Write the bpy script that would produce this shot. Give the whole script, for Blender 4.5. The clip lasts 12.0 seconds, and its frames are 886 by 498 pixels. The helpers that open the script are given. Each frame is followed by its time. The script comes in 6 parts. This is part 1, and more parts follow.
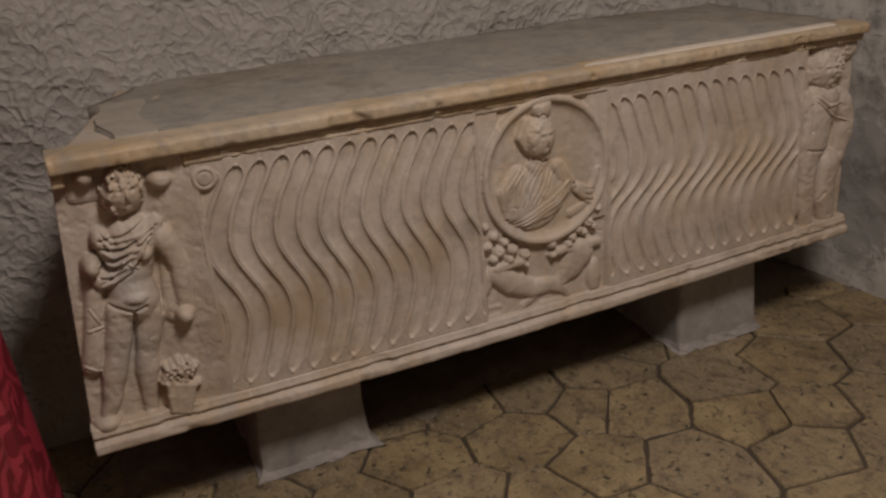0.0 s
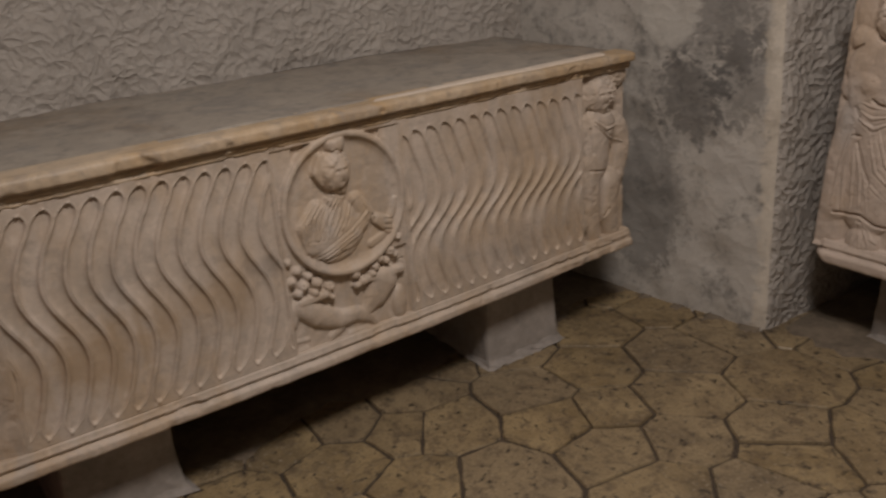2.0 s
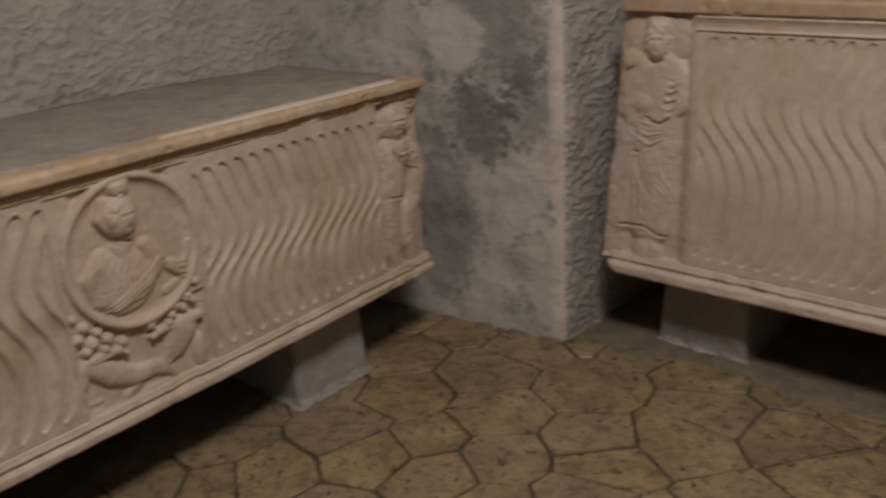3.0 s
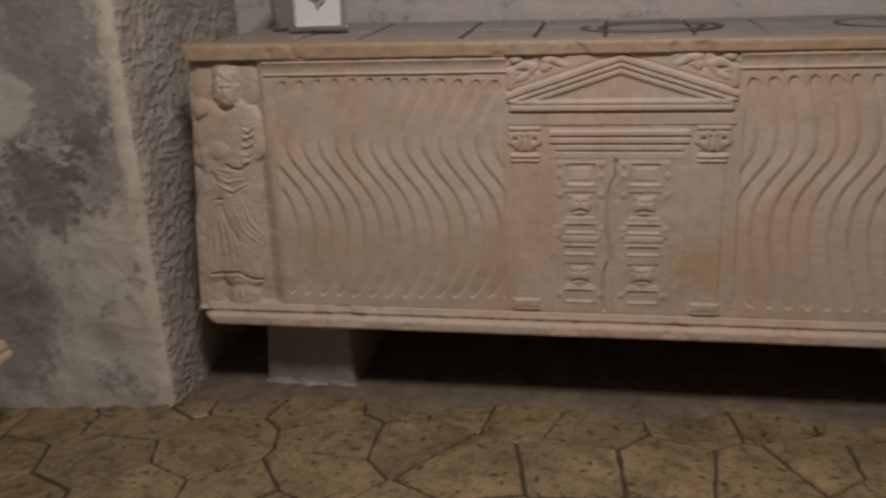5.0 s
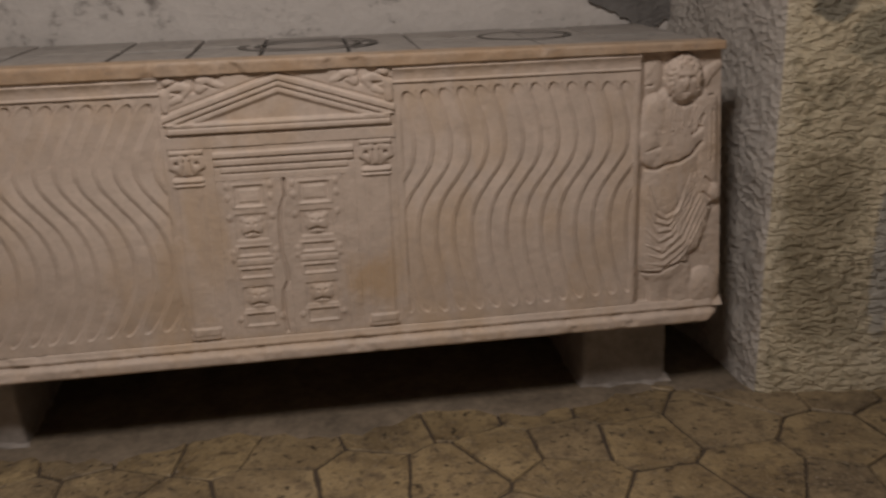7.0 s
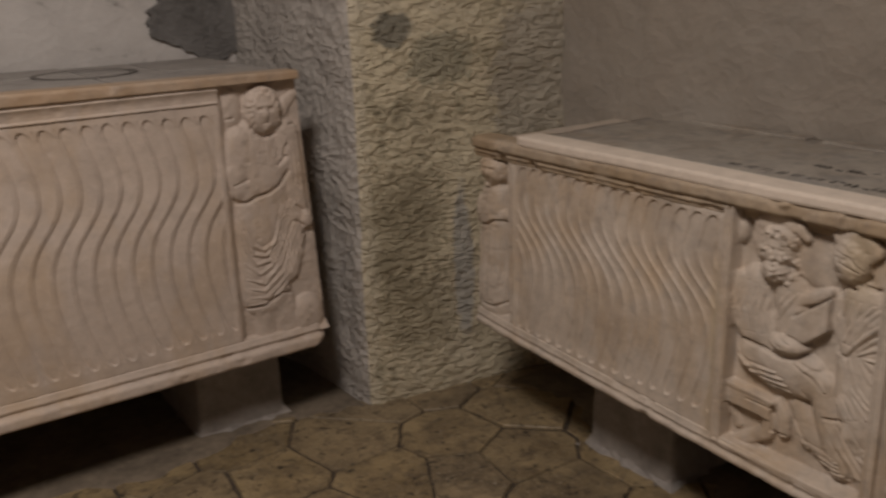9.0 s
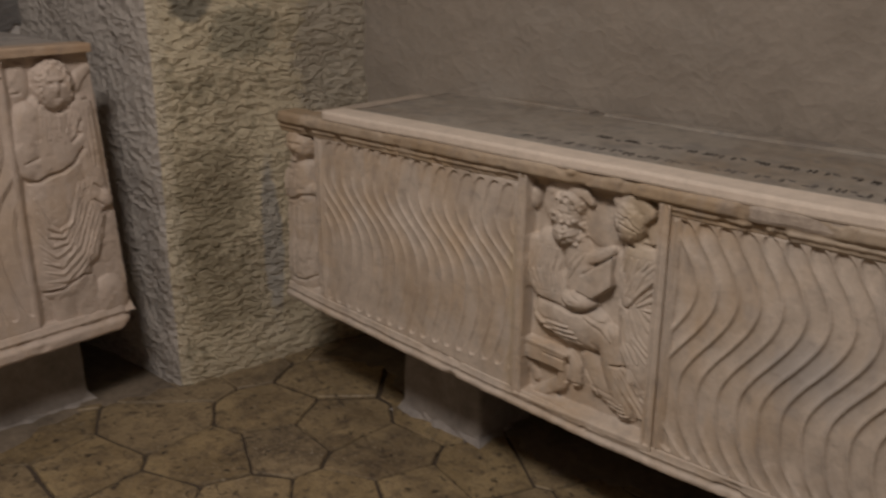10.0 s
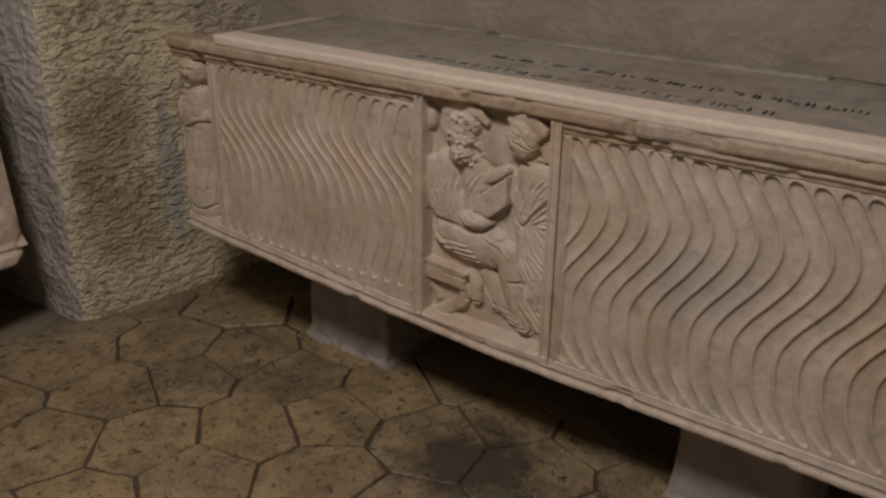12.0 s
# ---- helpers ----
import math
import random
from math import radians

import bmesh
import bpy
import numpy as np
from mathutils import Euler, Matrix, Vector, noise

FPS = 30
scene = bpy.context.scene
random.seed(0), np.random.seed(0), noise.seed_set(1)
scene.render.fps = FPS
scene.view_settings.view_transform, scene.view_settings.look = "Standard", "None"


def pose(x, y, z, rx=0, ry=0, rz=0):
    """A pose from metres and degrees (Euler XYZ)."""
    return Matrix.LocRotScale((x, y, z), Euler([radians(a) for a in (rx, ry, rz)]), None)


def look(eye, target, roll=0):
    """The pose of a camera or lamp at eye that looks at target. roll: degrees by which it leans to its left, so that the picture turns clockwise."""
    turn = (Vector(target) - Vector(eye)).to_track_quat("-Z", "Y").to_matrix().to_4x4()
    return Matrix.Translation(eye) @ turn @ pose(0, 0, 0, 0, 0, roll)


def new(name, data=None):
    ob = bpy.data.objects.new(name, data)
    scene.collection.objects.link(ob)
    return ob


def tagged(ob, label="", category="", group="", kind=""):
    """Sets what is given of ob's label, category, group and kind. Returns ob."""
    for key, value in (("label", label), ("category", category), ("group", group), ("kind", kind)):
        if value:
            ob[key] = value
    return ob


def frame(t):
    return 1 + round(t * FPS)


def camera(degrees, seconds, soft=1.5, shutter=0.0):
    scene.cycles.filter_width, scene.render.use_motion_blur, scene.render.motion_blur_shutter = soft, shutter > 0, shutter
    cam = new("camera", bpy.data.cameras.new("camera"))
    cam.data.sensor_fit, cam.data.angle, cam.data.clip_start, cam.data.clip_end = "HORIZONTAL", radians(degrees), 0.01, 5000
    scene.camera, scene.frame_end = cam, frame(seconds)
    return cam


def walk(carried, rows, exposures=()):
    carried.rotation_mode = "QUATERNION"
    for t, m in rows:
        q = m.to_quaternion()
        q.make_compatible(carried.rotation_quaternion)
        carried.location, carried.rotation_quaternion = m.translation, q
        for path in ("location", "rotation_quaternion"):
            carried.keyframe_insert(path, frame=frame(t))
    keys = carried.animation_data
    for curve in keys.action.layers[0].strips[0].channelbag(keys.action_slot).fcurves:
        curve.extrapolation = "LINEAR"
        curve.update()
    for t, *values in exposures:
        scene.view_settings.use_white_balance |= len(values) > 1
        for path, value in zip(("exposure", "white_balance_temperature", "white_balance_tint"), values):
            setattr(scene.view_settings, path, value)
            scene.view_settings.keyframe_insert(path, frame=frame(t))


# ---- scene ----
cam = camera(52.3, 12.0, soft=2.5, shutter=0.5)
PATH = [
    (0, (0.178, 0.13, 1.179), (-1.524, 0.854, 0.416), -4.5),
    (0.5, (0.17, 0.136, 1.183), (-1.503, 0.909, 0.407), -5.0),
    (1, (0.2, 0.152, 1.187), (-1.439, 1.0, 0.416), -5.0),
    (1.5, (0.225, 0.159, 1.196), (-1.374, 1.093, 0.44), -4.5),
    (2, (0.249, 0.172, 1.195), (-1.288, 1.224, 0.467), -4.2),
    (2.5, (0.228, 0.183, 1.202), (-1.224, 1.348, 0.471), -3.4),
    (3, (0.189, 0.188, 1.204), (-1.047, 1.589, 0.491), -3.3),
    (3.5, (0.164, 0.198, 1.208), (-0.858, 1.763, 0.498), -2.2),
    (5.3, (0.059, 0.116, 1.193), (-0.175, 1.994, 0.547), -2.4),
    (5.5, (0.061, 0.12, 1.194), (-0.096, 2.007, 0.549), -2.2),
    (6, (0.081, 0.132, 1.19), (0.074, 2.027, 0.552), -2.3),
    (6.5, (0.134, 0.147, 1.197), (0.25, 2.037, 0.551), -1.9),
    (6.7, (0.158, 0.146, 1.191), (0.324, 2.033, 0.55), -1.9),
    (8.3, (0.176, 0.21, 1.179), (0.964, 1.946, 0.577), -2.4),
    (8.5, (0.178, 0.214, 1.174), (1.056, 1.908, 0.576), -2.4),
    (9, (0.16, 0.202, 1.178), (1.246, 1.773, 0.584), -1.8),
    (9.5, (0.146, 0.176, 1.178), (1.396, 1.608, 0.555), -0.7),
    (10, (0.129, 0.16, 1.177), (1.52, 1.446, 0.534), 0.2),
    (10.5, (0.13, 0.146, 1.174), (1.573, 1.336, 0.467), 0.0),
    (11, (0.126, 0.132, 1.169), (1.605, 1.253, 0.424), 0.2),
    (11.5, (0.129, 0.125, 1.17), (1.602, 1.237, 0.4), 0.2),
    (12, (0.14, 0.125, 1.169), (1.607, 1.232, 0.38), 0.5),
]
walk(cam, [(t, look(eye, aim, lean)) for t, eye, aim, lean in PATH])

# ---- light ----
world = bpy.data.worlds.new("world")
scene.world = world
world.use_nodes = True
world.node_tree.nodes["Background"].inputs[0].default_value = (1.0, 0.9, 0.8, 1)
world.node_tree.nodes["Background"].inputs[1].default_value = 0.0


def area_lamp(name, eye, target, size, watts, colour):
    data = bpy.data.lights.new(name, "AREA")
    data.shape, data.size, data.energy, data.color = "DISK", size, watts, colour
    ob = new(name, data)
    ob.matrix_world = look(eye, target)
    return ob


area_lamp("ceiling_lamp", (0.0, 0.80, 2.45), (0.0, 1.05, 0.0), 0.5, 43.5, (1.0, 0.912, 0.868))


# ---- materials ----
def node_kit(name):
    m = bpy.data.materials.new(name)
    m.use_nodes = True
    nt = m.node_tree
    return m, nt, nt.nodes["Principled BSDF"]


def add(nt, kind, ins=None, **props):
    n = nt.nodes.new(kind)
    for k, v in props.items():
        if k == "op":
            n.operation = v
        elif k == "blend":
            n.blend_type = v
        elif k == "feature":
            n.feature = v
        elif k == "dtype":
            n.data_type = v
    for k, v in (ins or {}).items():
        if isinstance(v, bpy.types.NodeSocket):
            nt.links.new(v, n.inputs[k])
        else:
            n.inputs[k].default_value = v
    return n


def coords(nt, scale=(1, 1, 1)):
    g = nt.nodes.new("ShaderNodeNewGeometry")
    return add(nt, "ShaderNodeMapping", {0: g.outputs["Position"], 3: scale}).outputs[0]


def noise_tex(nt, co, scale, detail=5, rough=0.6, dist=0.0):
    return add(nt, "ShaderNodeTexNoise", {"Vector": co, "Scale": scale, "Detail": detail, "Roughness": rough, "Distortion": dist}).outputs[0]


def ramp(nt, fac, lo, hi):
    return add(nt, "ShaderNodeMapRange", {0: fac, 1: lo, 2: hi, 3: 0.0, 4: 1.0}).outputs[0]


def mixc(nt, fac, a, b, blend="MIX"):
    n = nt.nodes.new("ShaderNodeMix")
    n.data_type, n.blend_type = "RGBA", blend
    for i, v in ((0, fac), (6, a), (7, b)):
        if isinstance(v, bpy.types.NodeSocket):
            nt.links.new(v, n.inputs[i])
        else:
            n.inputs[i].default_value = v if i == 0 else (*v, 1)
    return n.outputs[2]


def mul(nt, a, b):
    return add(nt, "ShaderNodeMath", {0: a, 1: b}, op="MULTIPLY").outputs[0]


def plus(nt, a, b):
    return add(nt, "ShaderNodeMath", {0: a, 1: b}, op="ADD").outputs[0]


def bump(nt, bsdf, height, strength, distance):
    n = add(nt, "ShaderNodeBump", {"Strength": strength, "Distance": distance, "Height": height})
    nt.links.new(n.outputs[0], bsdf.inputs["Normal"])


def marble(name, base, honey, grey, honey_lo=0.47, grey_lo=0.53, rough=0.62, dirty=0.55, spots=()):
    """Old carved marble: warm base, honey and grey stains, fine grain and pits."""
    m, nt, b = node_kit(name)
    co = coords(nt)
    big = noise_tex(nt, co, 3.2, 4, 0.6, 0.4)
    mid = noise_tex(nt, co, 11, 6, 0.65, 0.3)
    streak = noise_tex(nt, coords(nt, (7, 7, 1.6)), 2.0, 5, 0.6, 0.6)
    fine = noise_tex(nt, co, 150, 3, 0.6)
    dirt = noise_tex(nt, co, 30, 8, 0.75, 0.5)
    c = mixc(nt, ramp(nt, mid, 0.35, 0.7), tuple(x * 0.84 for x in base), base)
    c = mixc(nt, mul(nt, ramp(nt, plus(nt, mul(nt, big, 0.6), mul(nt, streak, 0.4)), honey_lo, honey_lo + 0.13), 0.8), c, honey)
    c = mixc(nt, mul(nt, ramp(nt, streak, grey_lo, grey_lo + 0.14), dirty), c, grey)
    c = mixc(nt, mul(nt, ramp(nt, dirt, 0.50, 0.68), dirty), c, tuple(x * 0.62 for x in grey))
    c = mixc(nt, mul(nt, ramp(nt, dirt, 0.44, 0.32), 0.45), c, tuple(min(0.8, x * 1.18) for x in base))
    for (cx, cy, cz), (sx, sy, sz), colour, strength in spots:
        near = add(nt, "ShaderNodeVectorMath", {0: add(nt, "ShaderNodeMapping", {0: co, 1: (-cx / sx, -cy / sy, -cz / sz), 3: (1 / sx, 1 / sy, 1 / sz)}).outputs[0]}, op="LENGTH").outputs["Value"]
        torn = plus(nt, mul(nt, streak, 1.6), mul(nt, mid, 1.6))
        c = mixc(nt, mul(nt, ramp(nt, plus(nt, mul(nt, near, -1.0), torn), 0.6, 1.3), strength), c, colour)
    c = mixc(nt, mul(nt, ramp(nt, fine, 0.5, 0.75), 0.35), c, tuple(x * 0.66 for x in base))
    nt.links.new(c, b.inputs["Base Color"])
    nt.links.new(add(nt, "ShaderNodeMapRange", {0: mid, 1: 0.3, 2: 0.7, 3: rough - 0.1, 4: rough + 0.12}).outputs[0], b.inputs["Roughness"])
    b.inputs["Specular IOR Level"].default_value = 0.35
    bump(nt, b, plus(nt, mul(nt, mid, 0.5), plus(nt, mul(nt, fine, 0.16), mul(nt, dirt, 0.75 * dirty))), 0.55, 0.004)
    return m


def plaster(name, base, dark, light, dark_lo, dark_hi, trowel=26, relief=0.9, dist=0.012, squash=1.0, plates=0.5, spots=()):
    """Hand-trowelled plaster: overlapping dabs with crisp lips, mould blotches, pale wear.
    spots: stains of their own shape, as (centre, size on three axes, colour, strength, raggedness)."""
    m, nt, b = node_kit(name)
    co = coords(nt)
    warp = add(nt, "ShaderNodeTexNoise", {"Vector": co, "Scale": 9.0, "Detail": 4})
    co2 = add(nt, "ShaderNodeVectorMath", {0: co, 1: add(nt, "ShaderNodeVectorMath", {0: warp.outputs[1], 1: (0.13, 0.13, 0.13)}, op="MULTIPLY").outputs[0]}, op="ADD").outputs[0]
    vor = add(nt, "ShaderNodeTexVoronoi", {"Vector": add(nt, "ShaderNodeMapping", {0: co2, 3: (1.0, 1.0, squash)}).outputs[0], "Scale": trowel})
    cell = add(nt, "ShaderNodeSeparateColor", {0: vor.outputs["Color"]}).outputs[0]
    big = noise_tex(nt, co, 2.3, 5, 0.65, 0.5)
    mid = noise_tex(nt, co, 9, 7, 0.7, 0.4)
    fine = noise_tex(nt, co, 90, 4, 0.65)
    speck = noise_tex(nt, co, 34, 8, 0.75, 0.3)
    c = mixc(nt, ramp(nt, mid, 0.3, 0.7), tuple(x * 0.85 for x in base), base)
    c = mixc(nt, mul(nt, ramp(nt, big, 0.5, 0.75), 0.7), c, light)
    blotch = plus(nt, mul(nt, big, 0.38), plus(nt, mul(nt, mid, 0.34), mul(nt, speck, 0.28)))
    inv = add(nt, "ShaderNodeMath", {0: 1.0, 1: blotch}, op="SUBTRACT").outputs[0]
    c = mixc(nt, mul(nt, ramp(nt, inv, dark_lo, dark_hi), 0.85), c, dark)
    for (cx, cy, cz), (sx, sy, sz), colour, strength, ragged in spots:
        near = add(nt, "ShaderNodeVectorMath", {0: add(nt, "ShaderNodeMapping", {0: co, 1: (-cx / sx, -cy / sy, -cz / sz), 3: (1 / sx, 1 / sy, 1 / sz)}).outputs[0]}, op="LENGTH").outputs["Value"]
        torn = plus(nt, mul(nt, mid, 0.4), mul(nt, speck, 0.6))
        c = mixc(nt, mul(nt, ramp(nt, plus(nt, mul(nt, near, -1.0), mul(nt, torn, ragged)), 0.5 * ragged - 1.0, 0.5 * ragged - 0.78), strength), c, colour)
    c = mixc(nt, mul(nt, ramp(nt, fine, 0.5, 0.8), 0.3), c, tuple(x * 0.6 for x in base))
    nt.links.new(c, b.inputs["Base Color"])
    b.inputs["Roughness"].default_value = 0.9
    b.inputs["Specular IOR Level"].default_value = 0.2
    lip = add(nt, "ShaderNodeTexVoronoi", {"Vector": co2, "Scale": trowel}, feature="DISTANCE_TO_EDGE").outputs[0]
    dabs = plus(nt, plus(nt, mul(nt, vor.outputs[0], 0.7), mul(nt, cell, plates)), mul(nt, ramp(nt, lip, 0.22, 0.0), 0.16 * plates))
    if squash != 1.0:
        pock = noise_tex(nt, add(nt, "ShaderNodeMapping", {0: co, 3: (1.0, 1.0, squash)}).outputs[0], trowel, 4, 0.55, 0.4)
        dabs = plus(nt, mul(nt, ramp(nt, pock, 0.38, 0.62), plates), mul(nt, cell, 0.15))
    h = plus(nt, mul(nt, dabs, 0.75), plus(nt, mul(nt, mid, 0.5), plus(nt, mul(nt, fine, 0.12), mul(nt, speck, 0.25))))
    bump(nt, b, h, relief, dist)
    return m


def travertine(name):
    """Ochre travertine paving: each slab its own tone, dark pits and clouded stains."""
    m, nt, b = node_kit(name)
    co = coords(nt)
    info = nt.nodes.new("ShaderNodeObjectInfo")
    shift = add(nt, "ShaderNodeVectorMath", {0: co, 1: add(nt, "ShaderNodeCombineXYZ", {0: mul(nt, info.outputs["Random"], 30.0)}).outputs[0]}, op="ADD").outputs[0]
    big = noise_tex(nt, shift, 5, 5, 0.65, 0.6)
    mid = noise_tex(nt, shift, 22, 6, 0.7, 0.3)
    pits = noise_tex(nt, shift, 42, 5, 0.68, 0.5)
    c = mixc(nt, ramp(nt, big, 0.3, 0.7), (0.155, 0.108, 0.052), (0.362, 0.270, 0.143))
    c = mixc(nt, mul(nt, ramp(nt, info.outputs["Random"], 0.2, 1.0), 0.45), c, (0.215, 0.17, 0.118))
    c = mixc(nt, mul(nt, ramp(nt, mid, 0.5, 0.66), 0.8), c, (0.10, 0.07, 0.042))
    pit = ramp(nt, pits, 0.565, 0.65)
    grime = noise_tex(nt, co, 2.6, 6, 0.7, 0.8)
    c = mixc(nt, mul(nt, ramp(nt, grime, 0.48, 0.66), 0.65), c, (0.062, 0.045, 0.03))
    c = mixc(nt, mul(nt, ramp(nt, noise_tex(nt, shift, 95, 4, 0.7), 0.56, 0.68), 0.4), c, (0.40, 0.32, 0.21))
    spot = add(nt, "ShaderNodeVectorMath", {0: co, 1: (1.44, 1.02, 0.0)}, op="DISTANCE").outputs["Value"]
    rough_spot = plus(nt, mul(nt, spot, -4.0), mul(nt, noise_tex(nt, co, 11, 6, 0.7, 0.6), 1.4))
    c = mixc(nt, mul(nt, ramp(nt, rough_spot, -0.05, 0.35), 0.85), c, (0.035, 0.028, 0.022))
    c = mixc(nt, mul(nt, ramp(nt, noise_tex(nt, shift, 130, 3, 0.7), 0.55, 0.66), 0.55), c, (0.055, 0.04, 0.026))
    c = mixc(nt, mul(nt, ramp(nt, noise_tex(nt, co, 110, 3, 0.75), 0.60, 0.68), mul(nt, ramp(nt, grime, 0.45, 0.6), 0.8)), c, (0.42, 0.36, 0.27))
    c = mixc(nt, mul(nt, pit, 0.9), c, (0.035, 0.025, 0.016))
    nt.links.new(c, b.inputs["Base Color"])
    nt.links.new(add(nt, "ShaderNodeMapRange", {0: mid, 1: 0.3, 2: 0.7, 3: 0.42, 4: 0.68}).outputs[0], b.inputs["Roughness"])
    inv = add(nt, "ShaderNodeMath", {0: 1.0, 1: pit}, op="SUBTRACT").outputs[0]
    bump(nt, b, plus(nt, mul(nt, inv, 0.6), mul(nt, mid, 0.4)), 0.5, 0.004)
    return m


def plain(name, col, rough=0.6, metal=0.0, var=0.25, scale=20, relief=0.2):
    m, nt, b = node_kit(name)
    co = coords(nt)
    n1 = noise_tex(nt, co, scale, 5, 0.65, 0.2)
    n2 = noise_tex(nt, co, scale * 6, 3, 0.6)
    f = plus(nt, mul(nt, n1, 0.65), mul(nt, n2, 0.35))
    nt.links.new(mixc(nt, ramp(nt, f, 0.35, 0.65), tuple(x * (1 - var) for x in col), col), b.inputs["Base Color"])
    b.inputs["Roughness"].default_value, b.inputs["Metallic"].default_value = rough, metal
    bump(nt, b, f, relief, 0.004)
    return m


def damask(name):
    """Crimson damask: satin flowers on a darker ground, woven grain."""
    m, nt, b = node_kit(name)
    co = coords(nt)
    w = add(nt, "ShaderNodeTexNoise", {"Vector": co, "Scale": 14.0, "Detail": 2})
    co2 = add(nt, "ShaderNodeVectorMath", {0: co, 1: add(nt, "ShaderNodeVectorMath", {0: w.outputs[1], 1: (0.05, 0.05, 0.05)}, op="MULTIPLY").outputs[0]}, op="ADD").outputs[0]
    vor = add(nt, "ShaderNodeTexVoronoi", {"Vector": co2, "Scale": 9.0})
    rings = add(nt, "ShaderNodeMath", {0: mul(nt, vor.outputs[0], 22.0)}, op="SINE").outputs[0]
    leaf = ramp(nt, plus(nt, mul(nt, rings, 0.5), mul(nt, noise_tex(nt, co, 45, 2), 0.7)), 0.30, 0.40)
    nt.links.new(mixc(nt, leaf, (0.17, 0.006, 0.014), (0.36, 0.035, 0.055)), b.inputs["Base Color"])
    nt.links.new(add(nt, "ShaderNodeMapRange", {0: leaf, 1: 0.0, 2: 1.0, 3: 0.75, 4: 0.45}).outputs[0], b.inputs["Roughness"])
    bump(nt, b, plus(nt, leaf, mul(nt, noise_tex(nt, co, 900, 2), 0.6)), 0.25, 0.001)
    return m


M_A = marble("marble_warm", (0.545, 0.458, 0.377), (0.44, 0.325, 0.213), (0.38, 0.34, 0.30), 0.455, 0.53, 0.6, 0.48, (
    ((-1.41, 0.45, 0.42), (0.4, 0.17, 0.10), (0.36, 0.255, 0.155), 0.75), ((-1.41, 0.72, 0.46), (0.4, 0.15, 0.09), (0.36, 0.26, 0.165), 0.7), ((-1.41, 1.62, 0.50), (0.4, 0.12, 0.08), (0.38, 0.28, 0.18), 0.6),
    ((-1.41, 0.86, 0.50), (0.4, 0.06, 0.03), (0.22, 0.195, 0.175), 0.45), ((-1.38, 0.19, 0.56), (0.4, 0.05, 0.08), (0.45, 0.42, 0.39), 0.6), ((-1.38, 0.17, 0.40), (0.4, 0.06, 0.10), (0.33, 0.305, 0.28), 0.5)))
M_A_RIM = marble("marble_honey", (0.52, 0.41, 0.29), (0.42, 0.28, 0.14), (0.31, 0.275, 0.24), 0.44, 0.53, 0.5)
M_B = marble("marble_rose", (0.527, 0.432, 0.356), (0.46, 0.345, 0.24), (0.42, 0.35, 0.30), 0.49, 0.55, 0.6, 0.28, (
    ((0.27, 2.22, 0.43), (0.10, 0.4, 0.10), (0.40, 0.275, 0.155), 0.7), ((-0.22, 2.22, 0.38), (0.10, 0.4, 0.12), (0.42, 0.30, 0.185), 0.55), ((-0.65, 2.22, 0.48), (0.20, 0.4, 0.08), (0.42, 0.31, 0.215), 0.5),
    ((-0.95, 2.22, 0.62), (0.05, 0.4, 0.10), (0.40, 0.375, 0.35), 0.6), ((0.05, 2.22, 0.28), (0.5, 0.4, 0.03), (0.43, 0.31, 0.20), 0.5)))
M_B_RIM = marble("marble_amber", (0.42, 0.315, 0.225), (0.35, 0.235, 0.14), (0.33, 0.26, 0.20), 0.44, 0.6, 0.55)
M_C = marble("marble_pale", (0.545, 0.46, 0.375), (0.44, 0.32, 0.205), (0.37, 0.325, 0.285), 0.48, 0.51, 0.6, 0.45, (
    ((1.48, 0.62, 0.52), (0.4, 0.16, 0.08), (0.33, 0.31, 0.295), 0.6), ((1.48, 1.22, 0.50), (0.4, 0.02, 0.20), (0.43, 0.34, 0.22), 0.6), ((1.48, 0.95, 0.72), (0.4, 0.05, 0.10), (0.42, 0.33, 0.205), 0.5)))
M_C_RIM = marble("marble_dusty", (0.42, 0.335, 0.245), (0.31, 0.22, 0.13), (0.29, 0.24, 0.195), 0.43, 0.52)
M_TOP = marble("cement_top", (0.34, 0.30, 0.25), (0.25, 0.19, 0.13), (0.20, 0.19, 0.18), 0.5, 0.5, 0.75)
M_MORTAR = plain("lime_mortar", (0.66, 0.56, 0.46), 0.85, 0, 0.2, 30, 0.4)
M_CREAM = plain("dull_mortar", (0.40, 0.345, 0.28), 0.9, 0, 0.3, 18, 0.5)
M_BLOCK = plain("block_plaster", (0.335, 0.298, 0.263), 0.9, 0, 0.4, 8, 0.5)
M_WALL_A = plaster("plaster_grey", (0.45, 0.41, 0.365), (0.20, 0.185, 0.16), (0.51, 0.465, 0.41), 0.60, 0.75, 34, 1.0, 0.016, 1.0, 0.6)
M_WALL_B = plaster("plaster_white", (0.55, 0.51, 0.47), (0.15, 0.135, 0.12), (0.60, 0.56, 0.52), 0.545, 0.60, 30, 0.5, 0.006)
M_WALL_C = plaster("plaster_brown", (0.33, 0.285, 0.235), (0.20, 0.17, 0.135), (0.33, 0.30, 0.26), 0.55, 0.75, 26, 0.7, 0.009, 1.0, 0.2)
MOULD, BROWN, GREEN = (0.105, 0.10, 0.095), (0.115, 0.092, 0.05), (0.20, 0.195, 0.145)
